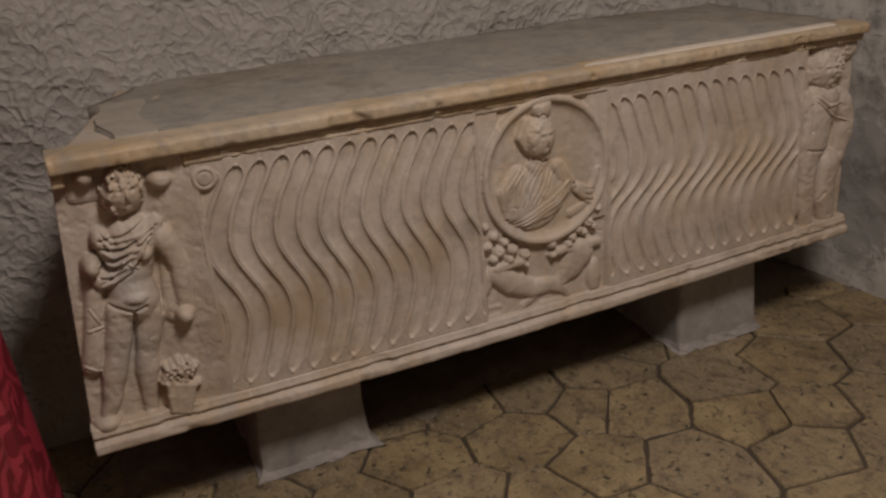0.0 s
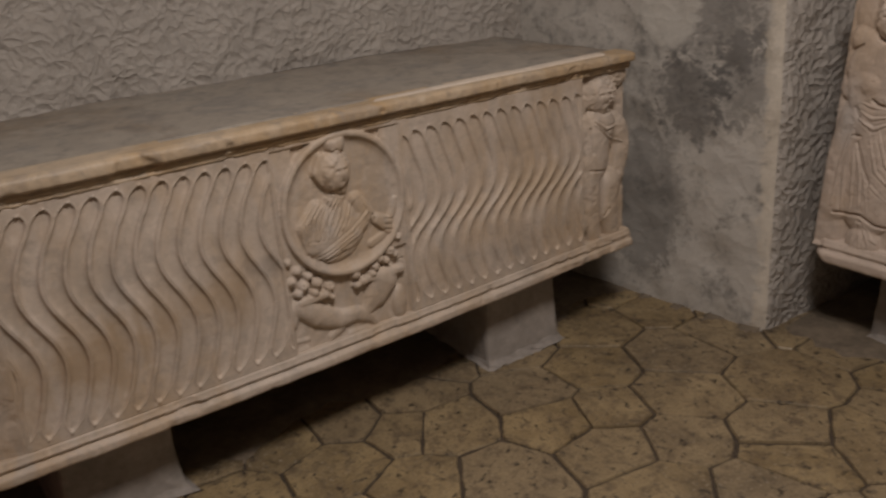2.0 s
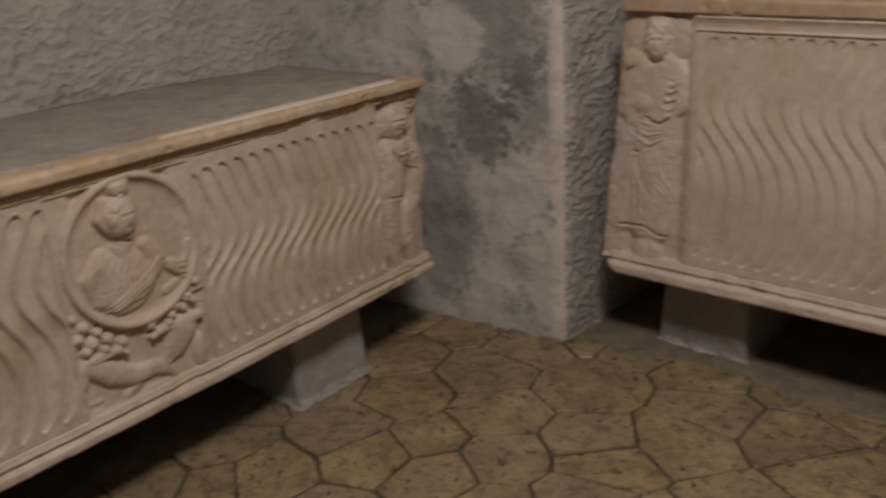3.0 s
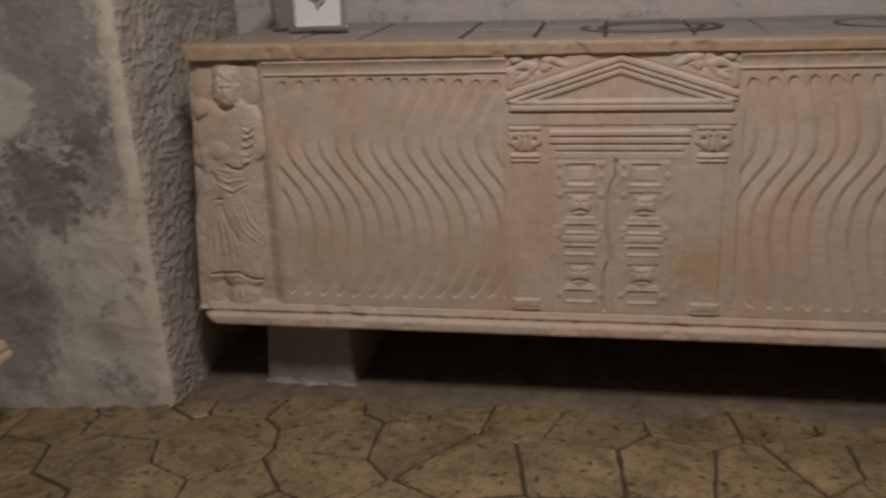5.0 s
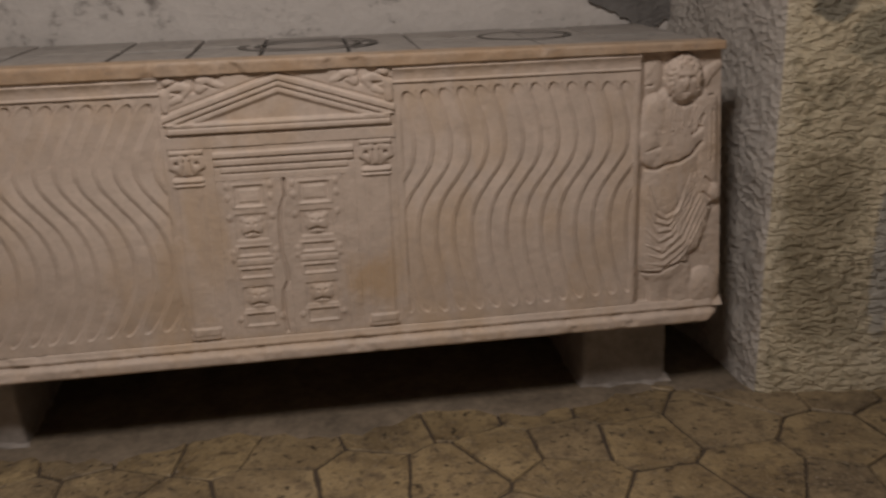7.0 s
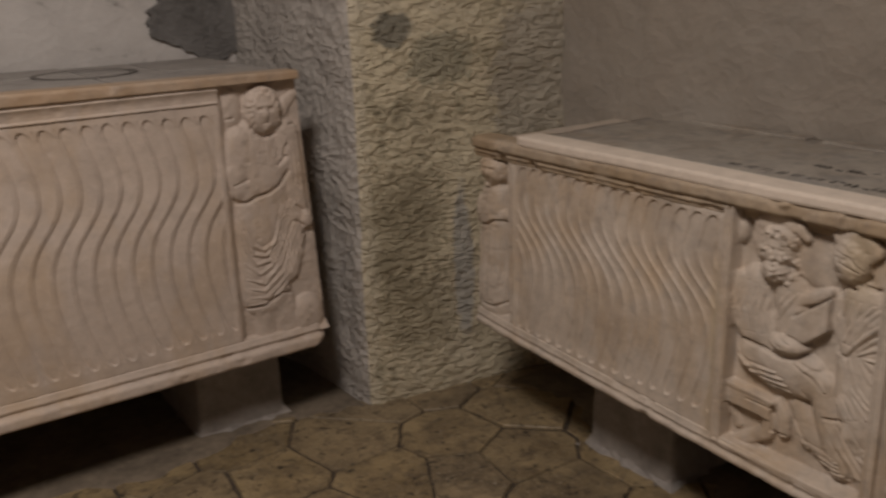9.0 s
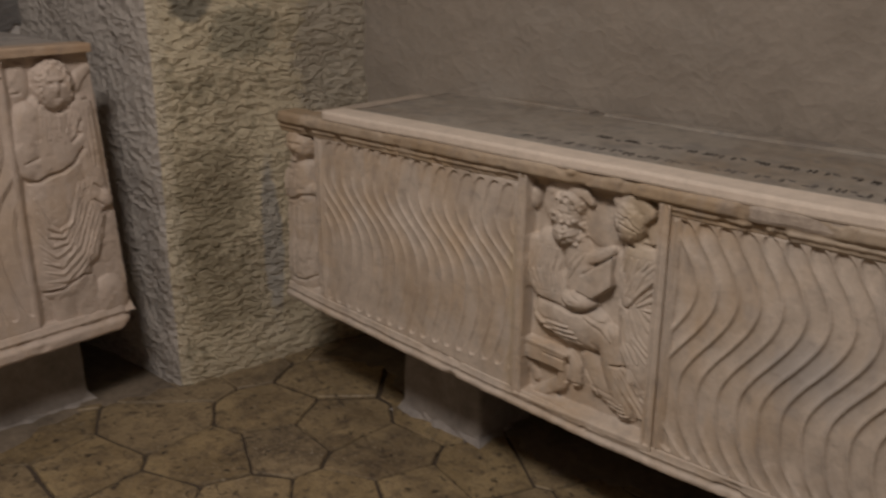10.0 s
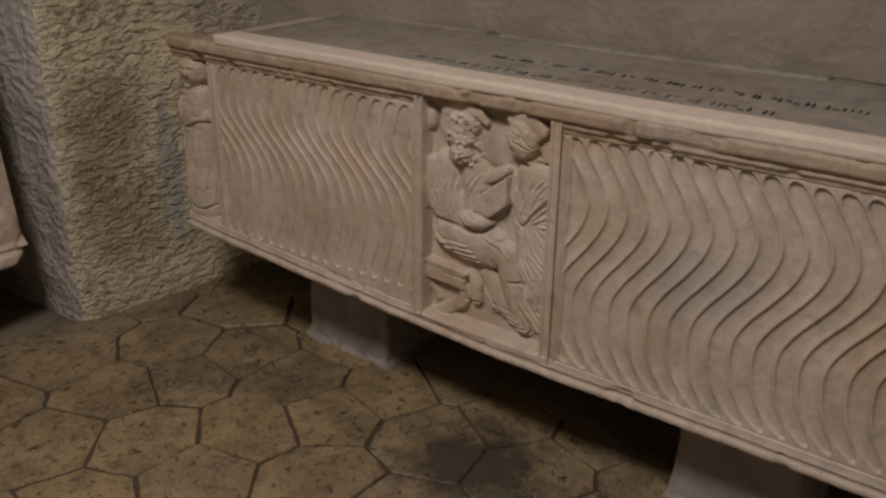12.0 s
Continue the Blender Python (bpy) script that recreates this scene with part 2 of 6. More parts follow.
M_PIER_A = plaster("plaster_mould", (0.52, 0.485, 0.435), (0.19, 0.18, 0.165), (0.60, 0.56, 0.50), 0.505, 0.58, 22, 0.6, 0.008, 1.0, 0.25, (
    ((-1.30, 2.12, 0.98), (0.20, 0.5, 0.30), MOULD, 0.6, 7.0), ((-1.36, 2.12, 0.64), (0.11, 0.5, 0.13), MOULD, 0.65, 6.0), ((-1.21, 2.12, 0.68), (0.12, 0.5, 0.13), MOULD, 0.55, 7.0),
    ((-1.50, 2.12, 0.30), (0.12, 0.5, 0.26), MOULD, 0.5, 3.0), ((-1.44, 2.12, 0.86), (0.10, 0.5, 0.10), (0.50, 0.47, 0.42), 0.8, 2.0), ((-1.23, 2.12, 0.44), (0.09, 0.5, 0.08), (0.47, 0.44, 0.40), 0.7, 2.0),
    ((-1.105, 2.17, 0.9), (0.05, 0.06, 1.6), (0.60, 0.53, 0.43), 0.6, 3.0)))
M_PIER_B = plaster("plaster_ochre", (0.66, 0.57, 0.40), (0.18, 0.155, 0.10), (0.62, 0.55, 0.43), 0.525, 0.60, 30, 1.0, 0.014, 1.9, 0.8, (
    ((1.41, 2.20, 0.50), (0.13, 0.5, 0.20), BROWN, 0.5, 6.0), ((1.45, 2.20, 0.26), (0.14, 0.5, 0.14), BROWN, 0.35, 6.0), ((1.55, 2.20, 0.95), (0.10, 0.5, 0.08), GREEN, 0.6, 3.5),
    ((1.41, 2.20, 1.03), (0.06, 0.5, 0.05), (0.15, 0.145, 0.12), 0.8, 2.5), ((1.60, 2.20, 0.36), (0.035, 0.5, 0.24), (0.40, 0.39, 0.37), 0.7, 1.5), ((1.84, 2.16, 0.90), (0.16, 0.5, 0.24), (0.40, 0.36, 0.30), 0.7, 2.5),
    ((1.295, 2.21, 0.7), (0.045, 0.06, 1.6), (0.60, 0.53, 0.40), 0.5, 3.0)))
M_BARE = plaster("bare_stone", (0.16, 0.15, 0.14), (0.06, 0.055, 0.05), (0.22, 0.21, 0.195), 0.5, 0.62, 40, 0.8, 0.008)
M_JOINT = plain("joint_earth", (0.075, 0.054, 0.035), 0.95, 0, 0.4, 40, 0.5)
M_TILE = travertine("travertine")
M_APRON = plain("floor_mortar", (0.19, 0.148, 0.103), 0.85, 0, 0.55, 9, 0.5)
# pale plaster of the unseen south wall and ceiling, raised for bounce light
M_BOUNCE = plain("bounce_plaster", (0.70, 0.65, 0.59), 0.9, 0, 0.15, 6, 0.3)
M_CLOTH = damask("red_damask")
M_SILVER = plain("silver", (0.62, 0.60, 0.56), 0.32, 1.0, 0.3, 60, 0.15)
M_CARD = plain("white_card", (0.68, 0.66, 0.63), 0.7, 0, 0.05, 30, 0.02)
M_EMBLEM = plain("grey_emblem", (0.22, 0.21, 0.19), 0.6, 0.3, 0.4, 200, 0.3)
M_DARK = plain("dark_stone", (0.075, 0.065, 0.058), 0.8, 0, 0.3, 60, 0.2)
M_FILL = plain("pink_mortar", (0.47, 0.39, 0.315), 0.9, 0, 0.4, 45, 0.7)
M_MARK = plain("worn_paint", (0.13, 0.115, 0.10), 0.85, 0, 0.45, 90, 0.2)
M_SLAB = marble("slab_grey", (0.33, 0.30, 0.27), (0.28, 0.21, 0.15), (0.19, 0.18, 0.17), 0.55, 0.5, 0.6)


# ---- mesh helpers ----
def mesh_object(name, verts, faces, material, parent=None, label="", smooth=True):
    me = bpy.data.meshes.new(name)
    me.from_pydata(verts, [], faces)
    me.update()
    if smooth:
        me.polygons.foreach_set("use_smooth", np.ones(len(me.polygons), bool))
    me.materials.append(material)
    ob = new(name, me)
    if parent is not None:
        ob.parent = parent
    return tagged(ob, label)


def part(name, bm, material, parent, label=""):
    me = bpy.data.meshes.new(name)
    bmesh.ops.recalc_face_normals(bm, faces=bm.faces)
    bm.to_mesh(me)
    bm.free()
    me.materials.append(material)
    ob = new(name, me)
    ob.parent = parent
    return tagged(ob, label)


def thing(name, m, label, category, group="", kind=""):
    ob = new(name)
    ob.matrix_world = m
    ob.empty_display_size = 0.1
    return tagged(ob, label, category, group, kind)


def rounded_box(x0, x1, y0, y1, z0, z1, bevel=0.01, rough=0.0, cuts=0, seed=0):
    bm = bmesh.new()
    bmesh.ops.create_cube(bm, size=1)
    for v in bm.verts:
        v.co = ((x0 + x1) / 2 + v.co.x * (x1 - x0), (y0 + y1) / 2 + v.co.y * (y1 - y0), (z0 + z1) / 2 + v.co.z * (z1 - z0))
    if bevel:
        bmesh.ops.bevel(bm, geom=bm.edges[:], offset=bevel, segments=2, affect="EDGES", profile=0.5)
    if cuts:
        bmesh.ops.subdivide_edges(bm, edges=bm.edges[:], cuts=cuts, use_grid_fill=True)
    if rough:
        for v in bm.verts:
            v.co += noise.noise_vector(v.co * 9 + Vector((seed, 0, 0))) * rough + noise.noise_vector(v.co * 31 + Vector((seed, 5, 0))) * rough * 0.4
    return bm


def smooth_noise(u, v, size, seed):
    """Value noise on arrays, -1 to 1, with cells of the given size."""
    rng = np.random.RandomState(seed)
    g = rng.uniform(-1, 1, (256, 256))
    x, y = u / size + 61.3, v / size + 47.7
    i, j = np.floor(x).astype(int), np.floor(y).astype(int)
    a, b = x - i, y - j
    a, b = a * a * (3 - 2 * a), b * b * (3 - 2 * b)
    i, j, k, n = i % 256, j % 256, (i + 1) % 256, (j + 1) % 256
    return (g[i, j] * (1 - a) + g[k, j] * a) * (1 - b) + (g[i, n] * (1 - a) + g[k, n] * a) * b


class Relief:
    """A carved panel: a grid over u (along) and v (up) whose height h stands out towards the viewer."""

    def __init__(self, u0, u1, v0, v1, step, ground=0.0):
        nu = max(2, int((u1 - u0) / step))
        self.u0, self.u1 = u0, u1
        s = np.linspace(0, 1, nu + 1)
        us = u0 + (u1 - u0) * s
        lo = np.array([v0(x) if callable(v0) else v0 for x in us])
        hi = np.array([v1(x) if callable(v1) else v1 for x in us])
        nv = max(3, int((hi - lo).max() / step))
        t = np.linspace(0, 1, nv + 1)
        self.U = np.repeat(us[:, None], nv + 1, 1)
        self.V = lo[:, None] + (hi - lo)[:, None] * t[None]
        self.T = np.repeat(t[None], nu + 1, 0)
        self.ground, self.flat, self.crease = ground, 0.8, 1.0
        self.H = np.full(self.U.shape, float(ground))

    def blob(self, u, v, ru, rv, h, lift=0.0):
        q = ((self.U - u) / ru) ** 2 + ((self.V - v) / rv) ** 2
        top = self.ground + lift + h * np.clip(1 - q ** 1.3, 0, 1) ** 0.6
        self.join(q < 1, top)

    def _along(self, pts):
        best, rad = np.full(self.U.shape, 9.0), np.full(self.U.shape, 1.0)
        for a, b in zip(pts[:-1], pts[1:]):
            du, dv = b[0] - a[0], b[1] - a[1]
            t = np.clip(((self.U - a[0]) * du + (self.V - a[1]) * dv) / (du * du + dv * dv + 1e-12), 0, 1)
            d = np.hypot(self.U - a[0] - t * du, self.V - a[1] - t * dv)
            r = a[2] + t * (b[2] - a[2])
            near = d / r < best
            best, rad = np.where(near, d / r, best), np.where(near, r, rad)
        return best, rad

    def join(self, where, top, k=0.006):
        """Blend a new form into the stone so that neighbours run together."""
        f = np.clip(0.5 + 0.5 * (top - self.H) / k, 0, 1)
        self.H = np.where(where, self.H + f * (top - self.H) + k * f * (1 - f) * (self.H > self.ground + 0.004), self.H)

    def head(self, u, v, ru, rv, h, turn=0.0, curls=0.006, seed=1, lift=0.0):
        """A worn carved head: skull, curled hair, brow, eyes, nose, mouth and chin; turn shifts the face sideways."""
        self.blob(u, v, ru, rv, h, lift)
        x, y = (self.U - u) / ru, (self.V - v) / rv
        q = np.hypot(x, y)
        c = turn * 0.38
        face = np.clip(1.3 - ((x - c) / 0.62) ** 2 - ((y + 0.22) / 0.78) ** 2, 0, 1)
        hair = (q < 1.04) * np.clip(1 - 2.2 * face, 0, 1)
        grain = smooth_noise(self.U, self.V, 0.0075, seed) + 0.7 * smooth_noise(self.U, self.V, 0.0045, seed + 1)
        self.H = self.H + hair * (0.004 + curls * grain)
        s = min(ru, rv)
        for e in (-0.30, 0.30):
            self.H -= 0.13 * s * np.clip(1 - ((x - c - e * (1 - 0.3 * abs(turn))) / 0.17) ** 2 - ((y - 0.06) / 0.10) ** 2, 0, 1)
        self.H += 0.06 * s * np.clip(1 - ((x - c) / 0.5) ** 2 - ((y - 0.22) / 0.09) ** 2, 0, 1)
        self.H += 0.17 * s * np.clip(1 - ((x - c * 1.25) / 0.11) ** 2 - ((y + 0.12) / 0.26) ** 2, 0, 1)
        self.H -= 0.09 * s * np.clip(1 - ((x - c) / 0.24) ** 2 - ((y + 0.47) / 0.05) ** 2, 0, 1)
        self.H += 0.07 * s * np.clip(1 - ((x - c) / 0.22) ** 2 - ((y + 0.72) / 0.15) ** 2, 0, 1)

    def limb(self, pts, lift=0.0, flat=None):
        q, r = self._along(pts)
        flat = flat or self.flat
        top = self.ground + lift + flat * np.minimum(r, 0.05) * np.clip(1 - q ** 2.6, 0, 1) ** 0.6
        self.join(q < 1, top)

    def fold(self, pts, r=0.0045, a=0.0042):
        q, _ = self._along([(*p, r * (0.45 if i in (0, len(pts) - 1) else 1.0)) for i, p in enumerate(pts)])
        ridge = a * np.clip(1 - q * q, 0, 1) - 0.7 * a * np.clip(1 - (q - 1.6) ** 2 * 2.5, 0, 1)
        self.H = self.H + np.where(self.H > self.ground + 0.003, ridge, 0.3 * ridge)

    def fan(self, first, last, n, r=0.0042, a=0.0062):
        """n folds that run between two guide lines of as many points."""
        for i in range(n):
            t = (i + 0.28 * math.sin(i * 5.3 + n)) / (n - 1)
            k = 0.55 + 0.45 * math.sin(i * 2.7 + n) ** 2
            line = [(p[0] + t * (q[0] - p[0]) + 0.003 * math.sin(3 * j + 1.7 * i), p[1] + t * (q[1] - p[1])) for j, (p, q) in enumerate(zip(first, last))]
            self.fold(line, r * (0.7 + 0.6 * k), a * k * self.crease)

    def slab(self, corners, h):
        """A flat raised tablet with straight sides; corners in order."""
        m = np.full(self.U.shape, 1.0)
        n = len(corners)
        area = sum(corners[i][0] * corners[(i + 1) % n][1] - corners[(i + 1) % n][0] * corners[i][1] for i in range(n))
        for i in range(n):
            (a, b), (c, d) = corners[i], corners[(i + 1) % n]
            k = math.hypot(c - a, d - b) * (1 if area > 0 else -1)
            m = np.minimum(m, np.clip(((c - a) * (self.V - b) - (d - b) * (self.U - a)) / k / 0.002 + 0.5, 0, 1))
        self.H = np.where(m > 0.02, np.maximum(self.H, self.ground + h * m), self.H)

    def cut(self, pts, r, depth):
        q, _ = self._along([(*p, r) for p in pts])
        self.H = self.H - depth * np.clip(1 - q * q, 0, 1)

    def step(self, u0, u1, v0, v1, h, soft=0.003):
        """Raise (or sink) a rectangle by h, with soft edges."""
        f = 1.0
        for x, e in ((self.U - u0, 1), (u1 - self.U, 1), (self.V - v0, 1), (v1 - self.V, 1)):
            f = f * np.clip(x / soft + 0.5, 0, 1)
        self.H = self.H + h * f

    def soften(self, rounds=1):
        for _ in range(rounds):
            p = np.pad(self.H, 1, mode="edge")
            self.H = 0.5 * self.H + 0.125 * (p[:-2, 1:-1] + p[2:, 1:-1] + p[1:-1, :-2] + p[1:-1, 2:])

    def weather(self, seed, amount=0.0016, pits=0.0):
        self.H = self.H + amount * smooth_noise(self.U, self.V, 0.05, seed) + 0.5 * amount * smooth_noise(self.U, self.V, 0.014, seed + 1) + 0.25 * amount * smooth_noise(self.U, self.V, 0.006, seed + 2)
        if pits:
            self.H = self.H - pits * np.clip(smooth_noise(self.U, self.V, 0.02, seed + 3) + 0.6 * smooth_noise(self.U, self.V, 0.008, seed + 4) - 0.25, 0, 1)

    def make(self, name, material, parent, zb, label="", back=0.05, taper=None):
        u, v, h = self.U.copy(), self.V, self.H
        if taper:
            u = taper(u, v)
        nu, nv = u.shape
        co = np.stack([u, -h, v - zb], -1)
        rim_a = np.stack([u, np.full_like(u, back), v - zb], -1)
        idx = np.arange(nu * nv).reshape(nu, nv)
        quads = np.stack([idx[:-1, :-1], idx[1:, :-1], idx[1:, 1:], idx[:-1, 1:]], -1).reshape(-1, 4)
        loop = np.concatenate([idx[:, 0], idx[-1, 1:], idx[-2::-1, -1], idx[0, -2:0:-1]])
        n = len(loop)
        extra = rim_a.reshape(-1, 3)[loop]
        verts = np.concatenate([co.reshape(-1, 3), extra])
        k = np.arange(n)
        skirt = np.stack([loop, nu * nv + k, nu * nv + (k + 1) % n, loop[(k + 1) % n]], -1)
        quads = np.concatenate([quads, skirt])
        me = bpy.data.meshes.new(name)
        me.vertices.add(len(verts))
        me.vertices.foreach_set("co", verts.astype(np.float32).ravel())
        me.loops.add(quads.size)
        me.loops.foreach_set("vertex_index", quads.astype(np.int32).ravel())
        me.polygons.add(len(quads))
        me.polygons.foreach_set("loop_start", np.arange(0, quads.size, 4, dtype=np.int32))
        me.update(calc_edges=True)
        flags = np.ones(len(quads), bool)
        flags[-n:] = False
        me.polygons.foreach_set("use_smooth", flags)
        me.materials.append(material)
        ob = new(name, me)
        ob.parent = parent
        return tagged(ob, label)


def strigils(r, u0, u1, v0, v1, gap, head, curve, sign, depth, crisp=0.0):
    """S-curved flutes with rounded heads between thin raised fillets; head is the place of one flute's top and
    curve gives the sideways sway of the flutes at falling heights."""
    knots_v, knots_u = [k[0] for k in curve][::-1], [k[1] for k in curve][::-1]
    vs = np.linspace(v0 - 0.06, v1 + 0.06, 241)
    ends = ((knots_u[1] - knots_u[0]) / (knots_v[1] - knots_v[0]), (knots_u[-1] - knots_u[-2]) / (knots_v[-1] - knots_v[-2]))
    tang = np.gradient(np.array(knots_u), np.array(knots_v))
    kv, ku, k = np.array(knots_v), np.array(knots_u), np.clip(np.searchsorted(knots_v, vs) - 1, 0, len(knots_v) - 2)
    x, d = np.clip((vs - kv[k]) / (kv[k + 1] - kv[k]), 0, 1), kv[k + 1] - kv[k]
    sway = (1 + 2 * x) * (1 - x) ** 2 * ku[k] + x * (1 - x) ** 2 * d * tang[k] + x * x * (3 - 2 * x) * ku[k + 1] + x * x * (x - 1) * d * tang[k + 1]
    sway = sway + ends[0] * np.minimum(vs - knots_v[0], 0) + ends[1] * np.maximum(vs - knots_v[-1], 0)
    for _ in range(2):
        sway = np.convolve(np.pad(sway, 4, mode="reflect", reflect_type="odd"), np.ones(9) / 9, mode="valid")
    p = (r.U - head - np.interp(r.V, vs, sway)) / gap + 0.5
    cell = np.floor(p)
    fr = p - cell - 0.5
    wob = 0.12 * np.sin(cell * 12.9) * gap
    top, bot = (v1 + wob - r.V) / (0.62 * gap), (r.V - v0 + wob) / (0.9 * gap)
    arch = np.sqrt(np.clip(1 - np.clip(1 - top, 0, 1) ** 2, 0, 1)) * np.sqrt(np.clip(1 - np.clip(1 - bot, 0, 1) ** 2, 0, 1))
    w = 0.44 * arch
    q = np.where(w > 0.01, np.abs(fr) / np.maximum(w, 0.01), 9.0)
    hollow = depth * np.clip(1 - q ** (3.2 + 1.5 * crisp), 0, 1) ** 0.8 + 0.0050 * crisp * np.clip(1 - ((np.abs(fr - 0.40 * arch)) / 0.07) ** 2, 0, 1) * (arch > 0.3)
    if crisp >= 1.0:
        x = sign * np.where(w > 0.01, fr / np.maximum(w, 0.01), 9.0)
        hollow = depth * np.clip(np.minimum(0.22 * (1 - np.clip(-x, 0, 1) ** 6) + 0.78 * np.clip((x + 1) / 1.78, 0, 1) ** 1.4, (1 - x) / 0.2), 0, 1) * (np.abs(x) < 1)
    bead = (0.0034 - 0.0030 * crisp) * np.clip(1 - ((np.abs(fr) - 0.435 * np.maximum(arch, 0.05)) / 0.05) ** 2, 0, 1) - 0.0012 * np.clip(1 - ((np.abs(fr) - 0.5) / 0.035) ** 2, 0, 1) * (arch > 0.95)
    bead = bead - 0.0034 * min(1.0, crisp) * np.clip(1 - ((np.abs(fr) - 0.5) / 0.075) ** 2, 0, 1) * np.clip(arch, 0, 1)
    inside = (r.U > u0) & (r.U < u1) & (top > -0.15) & (bot > -0.15)
    edge = np.clip(np.minimum(r.U - u0, u1 - r.U) / 0.004, 0, 1)
    r.H = r.H + np.where(inside, (bead - hollow) * edge, 0)


def moulding(r, rows):
    """Raise a run of mouldings: rows of (t from, t to, height, round)."""
    for a, b, h, rnd in rows:
        m = (r.T >= a) & (r.T <= b)
        x = np.clip((r.T - a) / (b - a), 0, 1)
        prof = h * np.sqrt(np.clip(1 - (2 * x - 1) ** 2, 0, 1)) if rnd else h * np.clip(np.minimum(x, 1 - x) / 0.12, 0, 1)
        r.H = r.H + np.where(m, prof, 0)


def chips(r, seed, limit=0.45, depth=0.012, size=0.06):
    n = smooth_noise(r.U, r.V, size, seed) + 0.4 * smooth_noise(r.U, r.V, size / 3, seed + 3)
    r.H = r.H - depth * np.clip((n - limit) / 0.2, 0, 1)


# ---- structure ----
def wall_sheet(name, points, z0, z1, materials, thick, label, rough=0.01, bulge=0.02, step=0.03, seed=1, radius=0.03):
    """An uneven wall along points, its face to the right of that way, corners worn round, with real thickness behind.
    materials: one for each straight run."""
    pts = [Vector((*p, 0)) for p in points]
    line, run = [], []
    for n, (a, b) in enumerate(zip(pts[:-1], pts[1:])):
        d = (b - a).length
        k = max(2, int(d / step))
        for i in range(k + (n == len(pts) - 2)):
            line.append(a.lerp(b, i / k))
            run.append(n)
    way = [(line[min(i + 1, len(line) - 1)] - line[max(i - 1, 0)]).normalized() for i in range(len(line))]
    for _ in range(int(radius / step * 2) if len(pts) > 2 else 0):
        line = [line[0]] + [(line[i - 1] + line[i] * 2 + line[i + 1]) / 4 for i in range(1, len(line) - 1)] + [line[-1]]
    dist = np.concatenate([[0], np.cumsum([(b - a).length for a, b in zip(line[:-1], line[1:])])])
    out = np.array([(w.y, -w.x) for w in way])
    base = np.array([(p.x, p.y) for p in line])
    nv = max(2, int((z1 - z0) / step))
    u, v = np.meshgrid(dist, np.linspace(z0, z1, nv + 1), indexing="ij")
    h = bulge * smooth_noise(u, v, 0.55, seed) + rough * smooth_noise(u, v, 0.12, seed + 1) + 0.5 * rough * smooth_noise(u, v, 0.05, seed + 2)
    front = np.stack([base[:, :1] + out[:, :1] * h, base[:, 1:] + out[:, 1:] * h, v], -1)
    back = np.stack([base[:, :1] - out[:, :1] * thick + 0 * h, base[:, 1:] - out[:, 1:] * thick + 0 * h, v], -1)
    idx = np.arange(u.size).reshape(u.shape)
    quads = np.stack([idx[:-1, :-1], idx[1:, :-1], idx[1:, 1:], idx[:-1, 1:]], -1)
    slots = np.repeat(np.array(run[:-1])[:, None], nv, 1).ravel()
    rear = idx + u.size
    rquads = np.stack([rear[:-1, :-1], rear[:-1, 1:], rear[1:, 1:], rear[1:, :-1]], -1)
    loop = np.concatenate([idx[:, 0], idx[-1, 1:], idx[-2::-1, -1], idx[0, -2:0:-1]])
    n, k = len(loop), np.arange(len(loop))
    skirt = np.stack([loop, loop + u.size, loop[(k + 1) % n] + u.size, loop[(k + 1) % n]], -1)
    verts = np.concatenate([front.reshape(-1, 3), back.reshape(-1, 3)])
    faces = np.concatenate([quads.reshape(-1, 4), rquads.reshape(-1, 4), skirt])
    ob = mesh_object(name, verts.tolist(), faces.tolist(), materials[0])
    for m in materials[1:]:
        ob.data.materials.append(m)
    ob.data.polygons.foreach_set("material_index", np.concatenate([slots, slots, np.zeros(n, int)]).astype(np.int32))
    return tagged(ob, label, "wall", kind="structure")


CEIL = 2.9
wall_sheet("wall_west", [(-1.89, -1.7), (-1.89, 0.10), (-1.97, 0.45), (-1.97, 2.09)], -0.02, CEIL, [M_WALL_A, M_WALL_A, M_WALL_A], 0.2, "grey trowelled plaster wall behind the roundel sarcophagus", 0.010, 0.03, 0.025, 3)
wall_sheet("wall_pier_west", [(-2.05, 2.03), (-1.105, 2.172), (-1.085, 2.90)], -0.02, CEIL, [M_PIER_A, M_WALL_A], 0.1, "grey plaster pier with black mould blotches", 0.008, 0.012, 0.018, 11)
wall_sheet("wall_north", [(-1.16, 2.84), (1.34, 2.80)], -0.02, CEIL, [M_WALL_B], 0.2, "whitewashed plaster back wall with dark flaked patches", 0.003, 0.004, 0.03, 23)
patch_rng = random.Random(3)
ring = []
for i in range(72):
    t = 2 * math.pi * i / 72
    k = 1 + 0.12 * math.sin(3 * t + 1) + 0.10 * math.sin(7 * t) + patch_rng.uniform(-0.09, 0.09)
    ring.append((1.19 + 0.25 * k * math.cos(t), 2.792, 1.14 + 0.17 * k * math.sin(t)))
outer_ring = [(x, y + 0.03, z) for x, y, z in ring]
patch = mesh_object("bare_patch", ring + outer_ring, [tuple(range(72))] + [(i, (i + 1) % 72, 72 + (i + 1) % 72, 72 + i) for i in range(72)], M_BARE, None, "", False)
tagged(patch, "dark bare stone where the whitewash has flaked off", "wall patch", kind="structure")
wall_sheet("wall_pier_east", [(1.225, 2.88), (1.288, 2.222), (2.02, 2.12)], -0.02, CEIL, [M_WALL_A, M_PIER_B], 0.1, "ochre and grey plaster pier with greenish dark stains", 0.010, 0.012, 0.018, 31)
